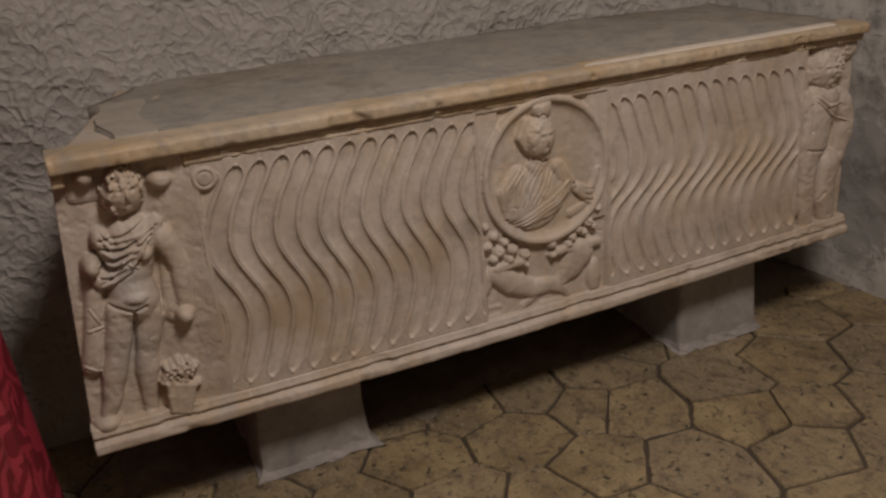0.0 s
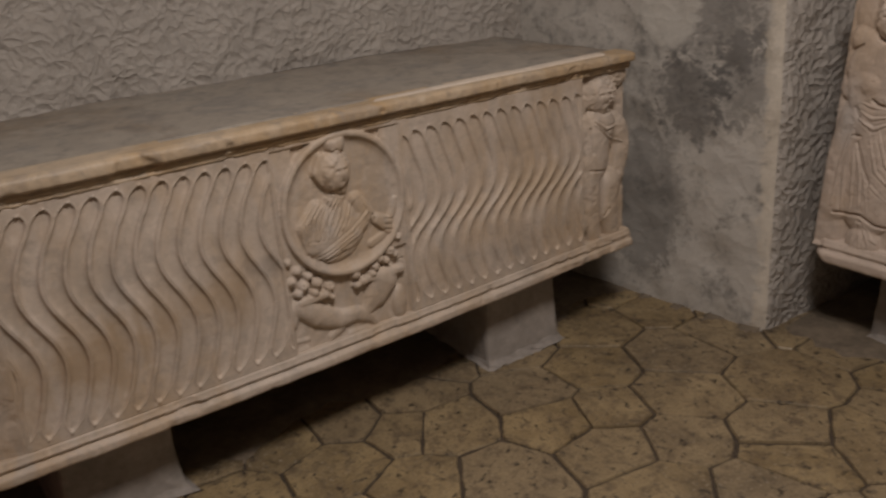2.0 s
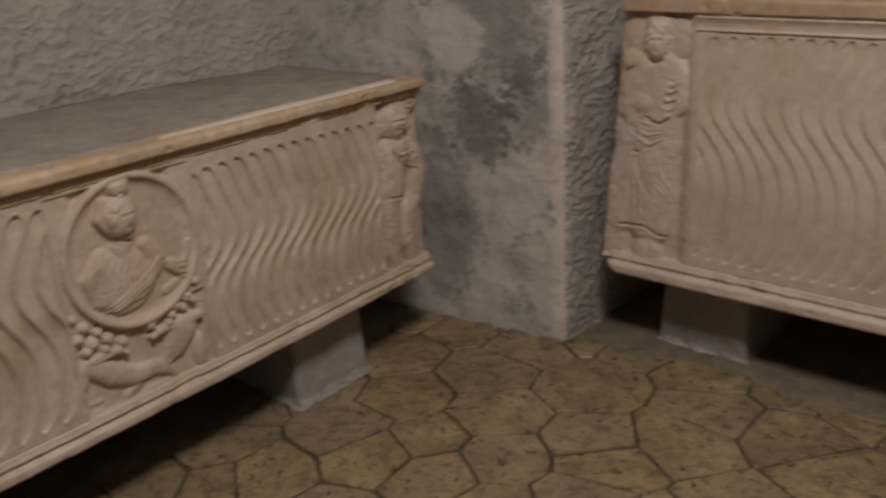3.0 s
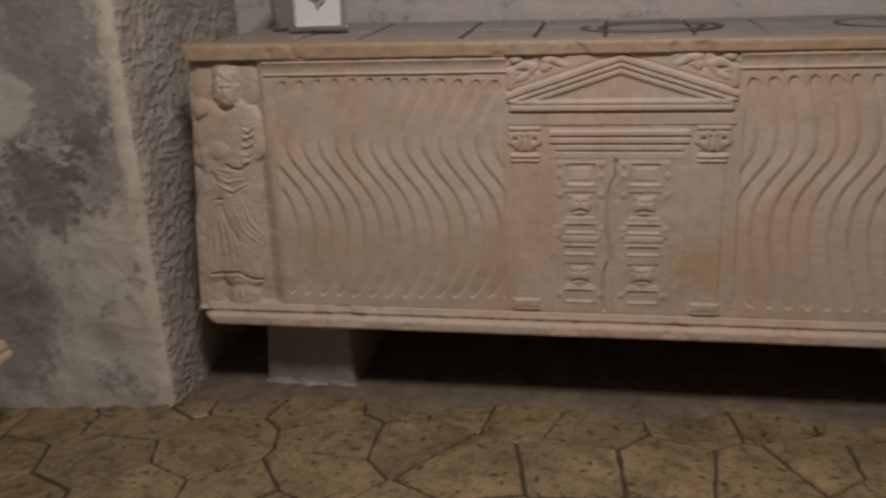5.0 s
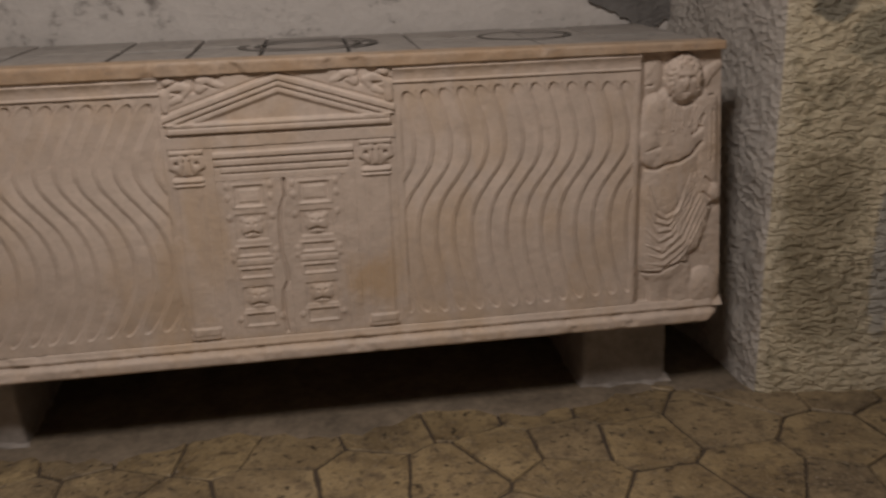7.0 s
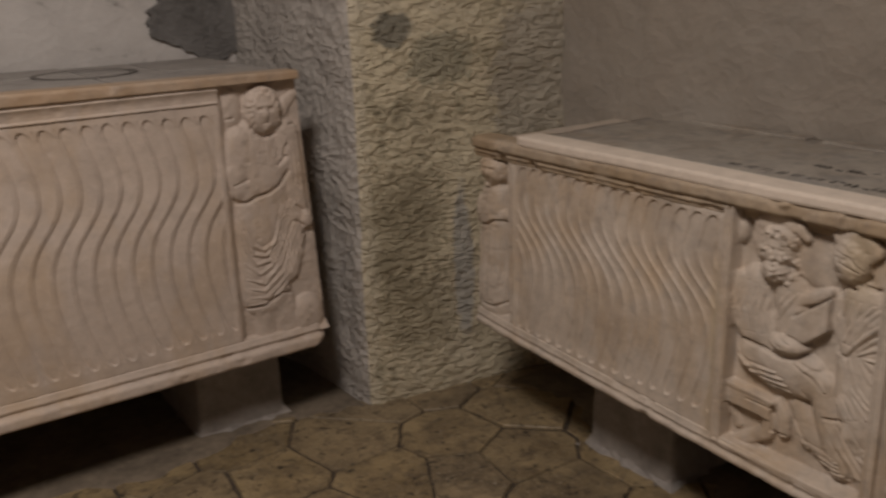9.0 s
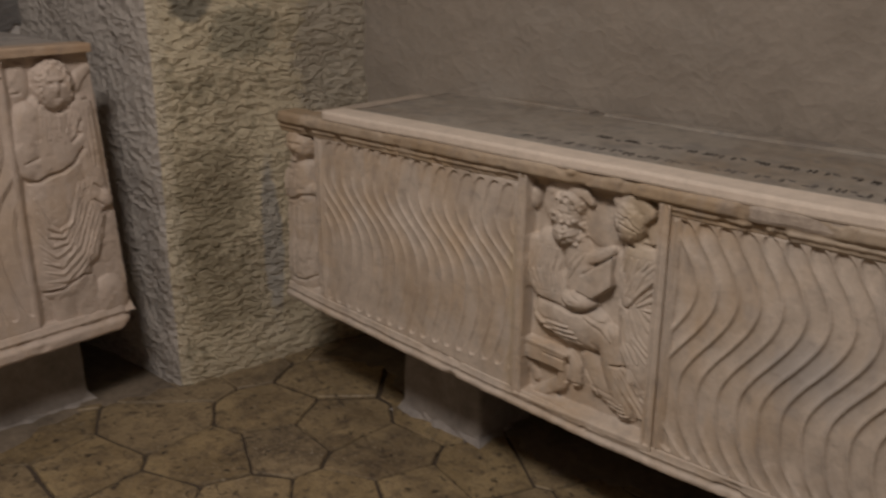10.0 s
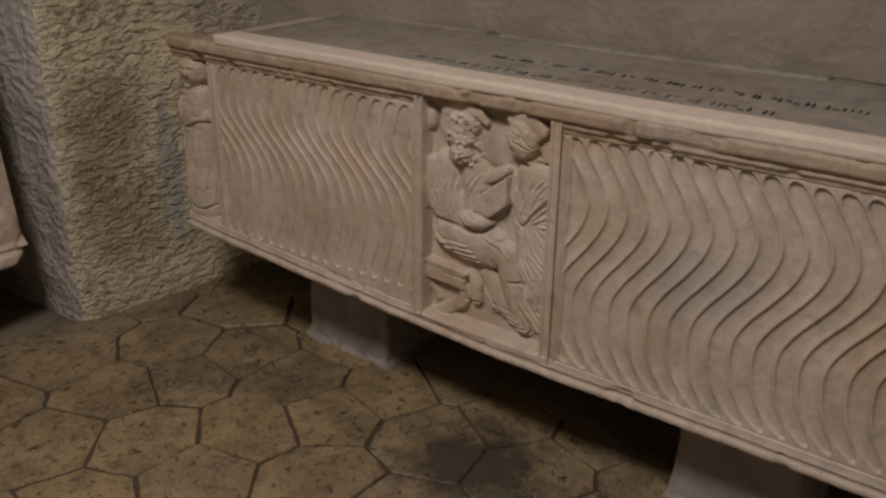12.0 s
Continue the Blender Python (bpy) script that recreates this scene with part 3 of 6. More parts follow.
wall_sheet("wall_east", [(1.95, 2.17), (1.95, -1.7)], -0.02, CEIL, [M_WALL_C], 0.2, "smooth brown plaster wall behind the couple sarcophagus", 0.006, 0.03, 0.03, 41)
# south wall and ceiling are out of view, added to enclose and bounce light
wall_sheet("wall_south", [(1.97, -1.66), (-1.99, -1.66)], -0.02, CEIL, [M_BOUNCE], 0.2, "unseen plaster wall added to close the room, pale to bounce light", 0.008, 0.02, 0.06, 47)
bm = rounded_box(-2.2, 2.2, -1.9, 3.1, CEIL - 0.01, CEIL + 0.2, 0)
me = bpy.data.meshes.new("ceiling")
bm.to_mesh(me)
bm.free()
me.materials.append(M_BOUNCE)
tagged(new("ceiling", me), "unseen plastered ceiling, added pale to bounce light", "ceiling", kind="structure")


# ---- sarcophagi ----
def body_box(root, length, depth, zb, vb, vt, material, inset=0.02):
    """The chest behind the carved front: rough-hewn ends and underside."""
    bm = rounded_box(inset, length - inset, 0.045, depth, vb - zb + 0.004, vt - zb - 0.012, 0.012, 0.004, 6, length)
    return part("chest", bm, material, root, "rough-hewn marble chest")


def top_sheet(root, name, u0, u1, y0, y1, z, material, zb, label="", seed=1, tilt=0.0):
    nu, nv = int((u1 - u0) / 0.02), int((y1 - y0) / 0.02)
    u, y = np.meshgrid(np.linspace(u0, u1, nu + 1), np.linspace(y0, y1, nv + 1), indexing="ij")
    h = z - zb + tilt * (u - u0) / (u1 - u0) + 0.003 * smooth_noise(u, y, 0.12, seed) + 0.0012 * smooth_noise(u, y, 0.03, seed + 1)
    verts = np.stack([u, y, h], -1).reshape(-1, 3)
    idx = np.arange(u.size).reshape(u.shape)
    quads = np.stack([idx[:-1, :-1], idx[1:, :-1], idx[1:, 1:], idx[:-1, 1:]], -1).reshape(-1, 4)
    loop = np.concatenate([idx[:, 0], idx[-1, 1:], idx[-2::-1, -1], idx[0, -2:0:-1]])
    n, k = len(loop), np.arange(len(loop))
    low = verts[loop].copy()
    low[:, 2] -= 0.02
    skirt = np.stack([loop, u.size + k, u.size + (k + 1) % n, loop[(k + 1) % n]], -1)
    allv = np.concatenate([verts, low])
    return mesh_object(name, allv.tolist(), np.concatenate([quads, skirt]).tolist(), material, root, label)


# -- sarcophagus with the roundel --
ZA = 0.232
LA = 1.868
sarc_a = thing("sarcophagus", pose(-1.408, 0.07, ZA, 0, 0, 90), "pale marble strigil sarcophagus with a portrait roundel and corner figures", "sarcophagus", "carved sarcophagi")
low_a = lambda u: 0.226 + 0.017 * u / LA - 0.05 * (u / LA) * (1 - u / LA)
high_a = lambda u: 0.800 - 0.014 * u / LA
taper_a = lambda u, v: u + 0.036 * np.clip((v - 0.24) / 0.5, 0, 1) * np.clip(1 - u / 0.26, 0, 1)
chest = body_box(sarc_a, LA, 0.55, ZA, 0.245, 0.79, M_A)
for v in chest.data.vertices:
    v.co.x += (0.036 * max(0.0, v.co.z / 0.5) + 0.32 * max(0.0, v.co.y - 0.03)) * max(0.0, 1 - v.co.x / 0.9)
infill = top_sheet(sarc_a, "top_infill", 0.138, LA - 0.02, 0.03, 0.56, 0.799, M_TOP, ZA, "worn grey cement top with dark scuffs", 5, -0.014)

for v in infill.data.vertices:
    v.co.x += (0.64 * max(0.0, v.co.y - 0.35) + 0.010 * math.sin(31 * v.co.y)) * max(0.0, 1 - (v.co.x - 0.138) / 0.5)
patch = part("mortar_patch", rounded_box(0.142, 0.215, 0.045, 0.35, 0.775 - ZA, 0.8015 - ZA, 0.003, 0.002, 6, 2), M_CREAM, sarc_a, "pale mortar repair")
for v in patch.data.vertices:
    v.co.x += 0.012 * math.sin(24 * v.co.y) + 0.05 * v.co.y * (v.co.x > 0.18)
ledge = part("end_wall", rounded_box(0.045, 0.175, 0.02, 0.555, 0.70 - ZA, 0.796 - ZA, 0.012, 0.004, 6, 9), M_A, sarc_a, "worn end wall of the chest")
for v in ledge.data.vertices:
    v.co.x += 0.30 * max(0.0, v.co.y)
part("mortar_strip", rounded_box(0.62, 1.79, 0.002, 0.036, 0.76 - ZA, 0.7915 - ZA, 0.006, 0.003, 8, 4), M_MORTAR, sarc_a, "pale mortar strip along the edge")

fig = Relief(0.036, LA, 0.742, high_a, 0.003, 0.0)
moulding(fig, ((0.0, 0.14, 0.004, 0), (0.2, 0.34, 0.008, 0), (0.40, 1.0, 0.013, 0)))
fig.H += np.where(fig.T > 0.4, 0.004 + 0.004 * np.sqrt(np.clip(1 - ((fig.T - 0.66) / 0.34) ** 2, 0, 1)), 0)
chips(fig, 71, 0.35, 0.006, 0.05)
fig.H = np.where((np.abs(fig.U - 0.155) < 0.095) & (fig.V < 0.764), -0.034, fig.H)
fig.soften(2)
fig.weather(72, 0.0018)
fig.make("rim", M_A_RIM, sarc_a, ZA, "honey-coloured worn rim moulding")

fig = Relief(0, LA, low_a, lambda u: low_a(u) + 0.052, 0.004, 0.0)
moulding(fig, ((0.0, 0.55, 0.016, 0), (0.62, 0.8, 0.01, 1), (0.84, 0.98, 0.005, 1)))
chips(fig, 75, 0.55, 0.005)
fig.soften(1)
fig.weather(76, 0.0018)
fig.make("plinth", M_A, sarc_a, ZA)

SWAY_AL = ((0.72, 0.0), (0.698, -0.008), (0.658, -0.031), (0.61, -0.048), (0.571, -0.051), (0.537, -0.041), (0.503, -0.023), (0.469, -0.006), (0.425, 0.003), (0.373, -0.007), (0.312, -0.029))
SWAY_AR = ((0.706, 0.0), (0.654, 0.017), (0.589, 0.037), (0.537, 0.030), (0.498, 0.0), (0.469, -0.033), (0.436, -0.054), (0.39, -0.058), (0.318, -0.038))
for u0, u1, gap, head, sg, sway in ((0.262, 0.828, 0.0432, 0.341, 1, SWAY_AL), (1.142, 1.70, 0.0412, 1.143, -1, SWAY_AR)):
    fig = Relief(u0, u1, lambda u: low_a(u) + 0.052, 0.742, 0.0015, 0.0)
    strigils(fig, u0 + 0.008, u1 - 0.004, 0.290 if sg > 0 else 0.302, 0.724 if sg > 0 else 0.710, gap, head, sway, sg, 0.0068)
    if sg > 0:
        d = np.hypot(fig.U - 0.284, fig.V - 0.712)
        fig.H = np.where(d < 0.024, 0.004 * np.clip((0.024 - d) / 0.006, 0, 1) - 0.004 * np.clip(1 - np.abs(d - 0.014) / 0.003, 0, 1), fig.H)
    fig.soften(1)
    fig.weather(80 + sg, 0.0007)
    fig.make("strigil_panel", M_A, sarc_a, ZA)
fig = Relief(0, 0.262, lambda u: low_a(u) + 0.03, 0.768, 0.002, -0.026)
fig.blob(0.060, 0.753, 0.023, 0.020, 0.035)
fig.blob(0.202, 0.724, 0.029, 0.020, 0.035)
fig.limb([(0.203, 0.691, 0.013), (0.218, 0.650, 0.013)])
fig.limb([(0.127, 0.621, 0.052), (0.121, 0.584, 0.046), (0.117, 0.551, 0.041), (0.115, 0.512, 0.052)])
fig.blob(0.116, 0.520, 0.034, 0.018, 0.046)
fig.blob(0.145, 0.600, 0.023, 0.021, 0.046)
fig.limb([(0.070, 0.638, 0.019), (0.096, 0.601, 0.027), (0.139, 0.619, 0.024), (0.179, 0.645, 0.015)], 0.014)
fig.limb([(0.059, 0.561, 0.018), (0.084, 0.563, 0.022), (0.108, 0.587, 0.020)], 0.012)
fig.limb([(0.186, 0.616, 0.025), (0.209, 0.562, 0.021), (0.207, 0.487, 0.016)], 0.012)
fig.blob(0.203, 0.464, 0.020, 0.018, 0.035, 0.012)
fig.blob(0.046, 0.592, 0.020, 0.022, 0.045)
fig.limb([(0.050, 0.585, 0.017), (0.072, 0.555, 0.018)])
fig.limb([(0.087, 0.496, 0.033), (0.074, 0.441, 0.029), (0.066, 0.408, 0.024), (0.056, 0.375, 0.025), (0.043, 0.317, 0.018), (0.032, 0.289, 0.015)], 0.006)
fig.blob(0.030, 0.277, 0.028, 0.018, 0.035)
fig.limb([(0.141, 0.481, 0.033), (0.128, 0.431, 0.028), (0.121, 0.400, 0.023), (0.117, 0.362, 0.024), (0.112, 0.307, 0.016), (0.111, 0.275, 0.015)])
fig.blob(0.109, 0.266, 0.016, 0.016, 0.020)
fig.limb([(0.042, 0.537, 0.019), (0.036, 0.476, 0.022), (0.020, 0.398, 0.021)])
fig.limb([(0.185, 0.568, 0.016), (0.183, 0.464, 0.020)])
fig.limb([(0.178, 0.423, 0.008), (0.172, 0.400, 0.008), (0.186, 0.384, 0.008), (0.207, 0.390, 0.009), (0.209, 0.414, 0.008), (0.196, 0.433, 0.008), (0.178, 0.423, 0.008)])
fig.fan([(0.071, 0.654), (0.090, 0.630), (0.142, 0.634), (0.180, 0.652)], [(0.058, 0.556), (0.083, 0.560), (0.117, 0.580), (0.148, 0.611)], 6)
fig.fold([(0.029, 0.512), (0.046, 0.479)])
fig.fold([(0.020, 0.469), (0.050, 0.472)])
fig.fold([(0.005, 0.403), (0.034, 0.385)])
fig.fold([(0.098, 0.598), (0.131, 0.576)])
fig.head(0.126, 0.719, 0.046, 0.049, 0.046, 0.3, 0.0100, 51)
fig.slab([(0.143, 0.335), (0.202, 0.316), (0.182, 0.254), (0.142, 0.268)], 0.030)
fig.limb([(0.140, 0.334, 0.007), (0.205, 0.315, 0.007)], 0.022)
fig.limb([(0.144, 0.305, 0.004), (0.193, 0.290, 0.004)], 0.024)
fig.cut([(0.184, 0.759), (0.229, 0.756)], 0.0120, 0.020)
fig.cut([(0.094, 0.772), (0.090, 0.726)], 0.0100, 0.014)
fig.cut([(0.067, 0.636), (0.111, 0.638), (0.156, 0.656)], 0.0030, 0.008)
fig.cut([(0.064, 0.620), (0.106, 0.616), (0.134, 0.626)], 0.0030, 0.008)
fig.cut([(0.067, 0.513), (0.108, 0.495), (0.133, 0.501)], 0.0035, 0.008)
fig.cut([(0.109, 0.489), (0.098, 0.411), (0.076, 0.334)], 0.0050, 0.012)
fig.cut([(0.170, 0.582), (0.165, 0.511), (0.163, 0.474)], 0.0040, 0.010)
fig.cut([(0.116, 0.665), (0.159, 0.672)], 0.0060, 0.012)
fruit = random.Random(9)
for i in range(26):
    a, k = 2.4 * i, math.sqrt(i / 26)
    r = fruit.uniform(0.006, 0.0095)
    fig.blob(0.175 + 0.033 * k * math.cos(a), 0.349 + 0.021 * k * math.sin(a), r, r, 0.036 - 0.006 * k)
for i in range(10):
    a = 2.4 * i
    fig.cut([(0.118 + 0.011 * math.sqrt(i) * math.cos(a), 0.738 + 0.006 * math.sqrt(i) * math.sin(a))] * 2, 0.004, 0.008)
fig.H = np.maximum(fig.H, -0.026 + 0.022 * np.clip(1 - (fig.V - 0.25) / 0.012, 0, 1))
fig.H = np.maximum(fig.H, -0.026 + 0.026 * np.clip((fig.U - 0.15) / 0.11, 0, 1))
fig.soften(1)
fig.weather(150, 0.0016, 0.002)
fig.make("corner_figure", M_A, sarc_a, ZA, "weathered standing figure with a mantle and fruit basket", 0.05, taper_a)
fig = Relief(0.828, 1.142, lambda u: low_a(u) + 0.03, 0.768, 0.0018, -0.012)
fig.flat = 0.55
fig.limb([(0.858, 0.379, 0.026), (0.894, 0.345, 0.028), (0.945, 0.320, 0.023), (0.992, 0.318, 0.019), (1.026, 0.297, 0.013), (1.048, 0.266, 0.006)])
fig.limb([(0.856, 0.392, 0.009), (0.923, 0.391, 0.009)], 0.010)
fig.limb([(1.021, 0.396, 0.009), (1.116, 0.396, 0.010)], 0.010)
fig.limb([(1.068, 0.378, 0.038), (1.048, 0.347, 0.030), (1.025, 0.324, 0.017)])
fig.blob(1.107, 0.312, 0.021, 0.044, 0.014)
fig.blob(0.829, 0.360, 0.019, 0.035, 0.010)
fig.limb([(0.950, 0.300, 0.012), (0.923, 0.283, 0.011), (0.916, 0.262, 0.006)])
fig.limb([(0.821, 0.301, 0.006), (0.865, 0.296, 0.006)])
fig.limb([(0.832, 0.274, 0.006), (0.858, 0.276, 0.006), (0.893, 0.246, 0.006)])
fig.limb([(1.058, 0.250, 0.007), (1.094, 0.270, 0.007)])
fig.limb([(0.971, 0.273, 0.011), (1.019, 0.272, 0.008)], 0.000)
fig.blob(0.968, 0.251, 0.049, 0.016, 0.008)
fig.blob(0.834, 0.491, 0.012, 0.011, 0.019)
fig.blob(0.855, 0.466, 0.014, 0.013, 0.019)
fig.blob(0.880, 0.447, 0.012, 0.011, 0.019)
fig.blob(0.840, 0.445, 0.014, 0.013, 0.019)
fig.blob(0.867, 0.427, 0.016, 0.015, 0.019)
fig.blob(0.899, 0.425, 0.015, 0.014, 0.019)
fig.blob(0.852, 0.413, 0.012, 0.011, 0.019)
fig.blob(0.929, 0.407, 0.014, 0.013, 0.019)
fig.blob(0.914, 0.393, 0.011, 0.011, 0.019)
fig.blob(0.891, 0.405, 0.012, 0.011, 0.019)
fig.blob(0.931, 0.383, 0.009, 0.009, 0.019)
fig.blob(0.996, 0.416, 0.014, 0.013, 0.019)
fig.blob(1.013, 0.395, 0.014, 0.013, 0.019)
fig.blob(0.997, 0.390, 0.011, 0.010, 0.019)
fig.blob(1.062, 0.436, 0.014, 0.012, 0.019)
fig.blob(1.090, 0.448, 0.015, 0.013, 0.019)
fig.blob(1.114, 0.476, 0.012, 0.010, 0.019)
fig.blob(1.048, 0.420, 0.013, 0.012, 0.019)
fig.blob(1.077, 0.427, 0.012, 0.011, 0.019)
fig.blob(1.103, 0.436, 0.011, 0.009, 0.019)
fig.blob(1.039, 0.406, 0.011, 0.009, 0.019)
berry = random.Random(17)
for i in range(40):
    side = berry.choice((0, 1))
    u, v = ((0.835 + berry.uniform(0, 0.11), 0.445 + berry.uniform(-0.035, 0.03)), (1.03 + berry.uniform(0, 0.10), 0.43 + berry.uniform(-0.02, 0.05)))[side]
    fig.cut([(u, v), (u, v)], 0.0028, 0.006)
fig.flat = 0.8
fig.H = np.where(fig.V > 0.735, np.maximum(fig.H, 0.0), fig.H)
edge = np.minimum(fig.U - 0.828, 1.142 - fig.U)
fig.H = np.where((edge < 0.05) & (fig.V > 0.45), np.maximum(fig.H, -0.004), fig.H)
fig.H = np.maximum(fig.H, np.where(edge < 0.008, -0.012 + 0.012 * np.clip(1 - edge / 0.008, 0, 1), -1))
dist = np.hypot(fig.U - 0.988, (fig.V - 0.586) * 0.95)
outer = fig.H
fig.H = np.full(fig.U.shape, -0.006)
fig.ground = -0.006
fig.limb([(0.964, 0.601, 0.024), (0.974, 0.619, 0.024)])
fig.blob(0.955, 0.530, 0.075, 0.072, 0.022)
fig.limb([(1.016, 0.591, 0.017), (1.034, 0.555, 0.021), (0.999, 0.515, 0.025), (0.938, 0.486, 0.023)], 0.003)
fig.limb([(0.919, 0.592, 0.019), (0.885, 0.556, 0.018), (0.896, 0.505, 0.017), (0.973, 0.494, 0.015)], 0.004)
fig.limb([(1.060, 0.534, 0.013), (1.082, 0.518, 0.017), (1.094, 0.500, 0.012)], 0.006)
fig.limb([(1.089, 0.508, 0.010), (1.109, 0.543, 0.008), (1.116, 0.566, 0.007)], 0.006)
fig.limb([(1.045, 0.477, 0.011), (1.079, 0.489, 0.011)])
fig.fan([(0.929, 0.613), (0.898, 0.577), (0.891, 0.524)], [(1.005, 0.597), (0.984, 0.554), (0.957, 0.519)], 9, 0.0036, 0.0048)
fig.fan([(1.025, 0.603), (1.041, 0.560), (0.996, 0.523), (0.901, 0.486)], [(1.052, 0.572), (1.057, 0.542), (1.016, 0.496), (0.920, 0.466)], 6, 0.0036, 0.0052)
fig.fan([(0.906, 0.608), (0.869, 0.571), (0.855, 0.527)], [(0.920, 0.605), (0.886, 0.566), (0.883, 0.519)], 3, 0.0036, 0.0040)
fig.cut([(0.887, 0.497), (0.892, 0.478), (0.928, 0.471), (0.975, 0.482)], 0.0030, 0.009)
fig.cut([(0.936, 0.532), (0.950, 0.549)], 0.0020, 0.005)
fig.cut([(0.957, 0.519), (0.970, 0.533)], 0.0020, 0.005)
fig.cut([(1.079, 0.529), (1.107, 0.522)], 0.0018, 0.006)
fig.cut([(1.080, 0.516), (1.107, 0.509)], 0.0018, 0.006)
fig.cut([(1.080, 0.504), (1.102, 0.497)], 0.0018, 0.006)
fig.blob(0.978, 0.725, 0.026, 0.027, 0.034)
fig.head(0.970, 0.665, 0.040, 0.048, 0.046, 0.6, 0.0035, 31)
fig.limb([(0.940, 0.700, 0.011), (0.929, 0.670, 0.014), (0.941, 0.647, 0.011)], 0.014)
fig.cut([(0.956, 0.622), (0.980, 0.609), (1.006, 0.609)], 0.0040, 0.012)
fig.cut([(0.956, 0.710), (0.976, 0.712), (0.997, 0.701)], 0.0030, 0.008)
fig.H = fig.ground + 0.62 * (fig.H - fig.ground)
fig.H = np.where(dist < 0.141, np.maximum(fig.H, -0.006 + 0.008 * np.clip((dist - 0.122) / 0.019, 0, 1) ** 2), outer)
fig.H = np.maximum(fig.H, np.where(np.abs(dist - 0.148) < 0.0075, 0.001 + 0.006 * np.sqrt(np.clip(1 - ((dist - 0.148) / 0.0075) ** 2, 0, 1)), -1))
fig.soften(1)
fig.weather(155, 0.0011)
fig.make("portrait_roundel", M_A, sarc_a, ZA, "draped bust in a round frame above crossed horns of fruit")
fig = Relief(1.70, LA, lambda u: low_a(u) + 0.03, 0.768, 0.002, -0.022)
fig.blob(1.807, 0.723, 0.081, 0.032, 0.024)
fig.limb([(1.768, 0.598, 0.063), (1.753, 0.556, 0.059), (1.748, 0.506, 0.058)])
fig.blob(1.748, 0.518, 0.059, 0.037, 0.040)
fig.limb([(1.713, 0.615, 0.028), (1.697, 0.568, 0.026), (1.730, 0.525, 0.023)], 0.008)
fig.limb([(1.841, 0.589, 0.029), (1.861, 0.545, 0.030), (1.842, 0.480, 0.026)], 0.008)
fig.blob(1.836, 0.457, 0.029, 0.027, 0.030)
fig.limb([(1.737, 0.475, 0.042), (1.736, 0.387, 0.036), (1.751, 0.293, 0.025)], 0.004)
fig.limb([(1.807, 0.441, 0.040), (1.799, 0.362, 0.034), (1.820, 0.286, 0.026)], 0.008)
fig.blob(1.832, 0.270, 0.038, 0.014, 0.028)
fig.blob(1.756, 0.281, 0.033, 0.012, 0.020)
fig.blob(1.702, 0.408, 0.029, 0.049, 0.022)
fig.blob(1.705, 0.348, 0.036, 0.039, 0.024)
fig.limb([(1.717, 0.674, 0.019), (1.710, 0.632, 0.016)])
fig.limb([(1.830, 0.608, 0.024), (1.878, 0.559, 0.018)])
fig.fold([(1.738, 0.626), (1.776, 0.597), (1.830, 0.597)], 0.0040, 0.0060)
fig.fold([(1.738, 0.615), (1.791, 0.571), (1.846, 0.548)], 0.0040, 0.0060)
fig.cut([(1.728, 0.604), (1.730, 0.539)], 0.0035, 0.012)
fig.cut([(1.819, 0.577), (1.810, 0.504)], 0.0035, 0.012)
fig.cut([(1.722, 0.493), (1.783, 0.481)], 0.0030, 0.008)
fig.cut([(1.772, 0.461), (1.768, 0.307)], 0.0040, 0.014)
fig.cut([(1.739, 0.650), (1.773, 0.635), (1.810, 0.637)], 0.0040, 0.012)
fig.cut([(1.791, 0.373), (1.778, 0.353)], 0.0030, 0.008)
fig.head(1.773, 0.685, 0.055, 0.049, 0.046, 0.1, 0.0040, 33)
for i in range(30):
    a = 2.4 * i
    fig.cut([(1.808 + 0.006 * math.sqrt(i) * math.cos(a), 0.70 + 0.008 * math.sqrt(i) * math.sin(a))] * 2, 0.0045, 0.010)
    fig.cut([(1.687 + 0.002 * math.sqrt(i) * math.cos(a), 0.375 + 0.006 * math.sqrt(i) * math.sin(a))] * 2, 0.0045, 0.008)
fig.H = fig.ground + 0.75 * (fig.H - fig.ground)
fig.H = np.maximum(fig.H, -0.022 + 0.022 * np.clip(1 - (fig.U - 1.70) / 0.006, 0, 1))
fig.H = np.maximum(fig.H, -0.022 + 0.03 * np.clip(1 - (fig.V - 0.275) / 0.012, 0, 1))
fig.soften(1)
fig.weather(160, 0.0016, 0.002)
fig.make("corner_figure", M_A, sarc_a, ZA, "chubby winged child figure with a cloak and garland")

# -- sarcophagus with the door --
ZB = 0.236
LB = 2.2
sarc_b = thing("sarcophagus", pose(-1.02, 2.224, ZB, 0, 0, 0), "rosy marble strigil sarcophagus with a carved half-open door and pediment", "sarcophagus", "carved sarcophagi")
high_b = lambda u: 0.974 - 0.02 * u / LB
taper_l = lambda u, v: u + 0.055 * np.clip((v - 0.24) / 0.7, 0, 1) * np.clip(1 - u / 0.245, 0, 1)
taper_r = lambda u, v: u - 0.04 * np.clip((v - 0.24) / 0.7, 0, 1) * np.clip(1 - (LB - u) / 0.245, 0, 1)
taper_b = lambda u, v: taper_r(taper_l(u, v), v)
body_box(sarc_b, LB, 0.56, ZB, 0.25, 0.955, M_B, 0.07)

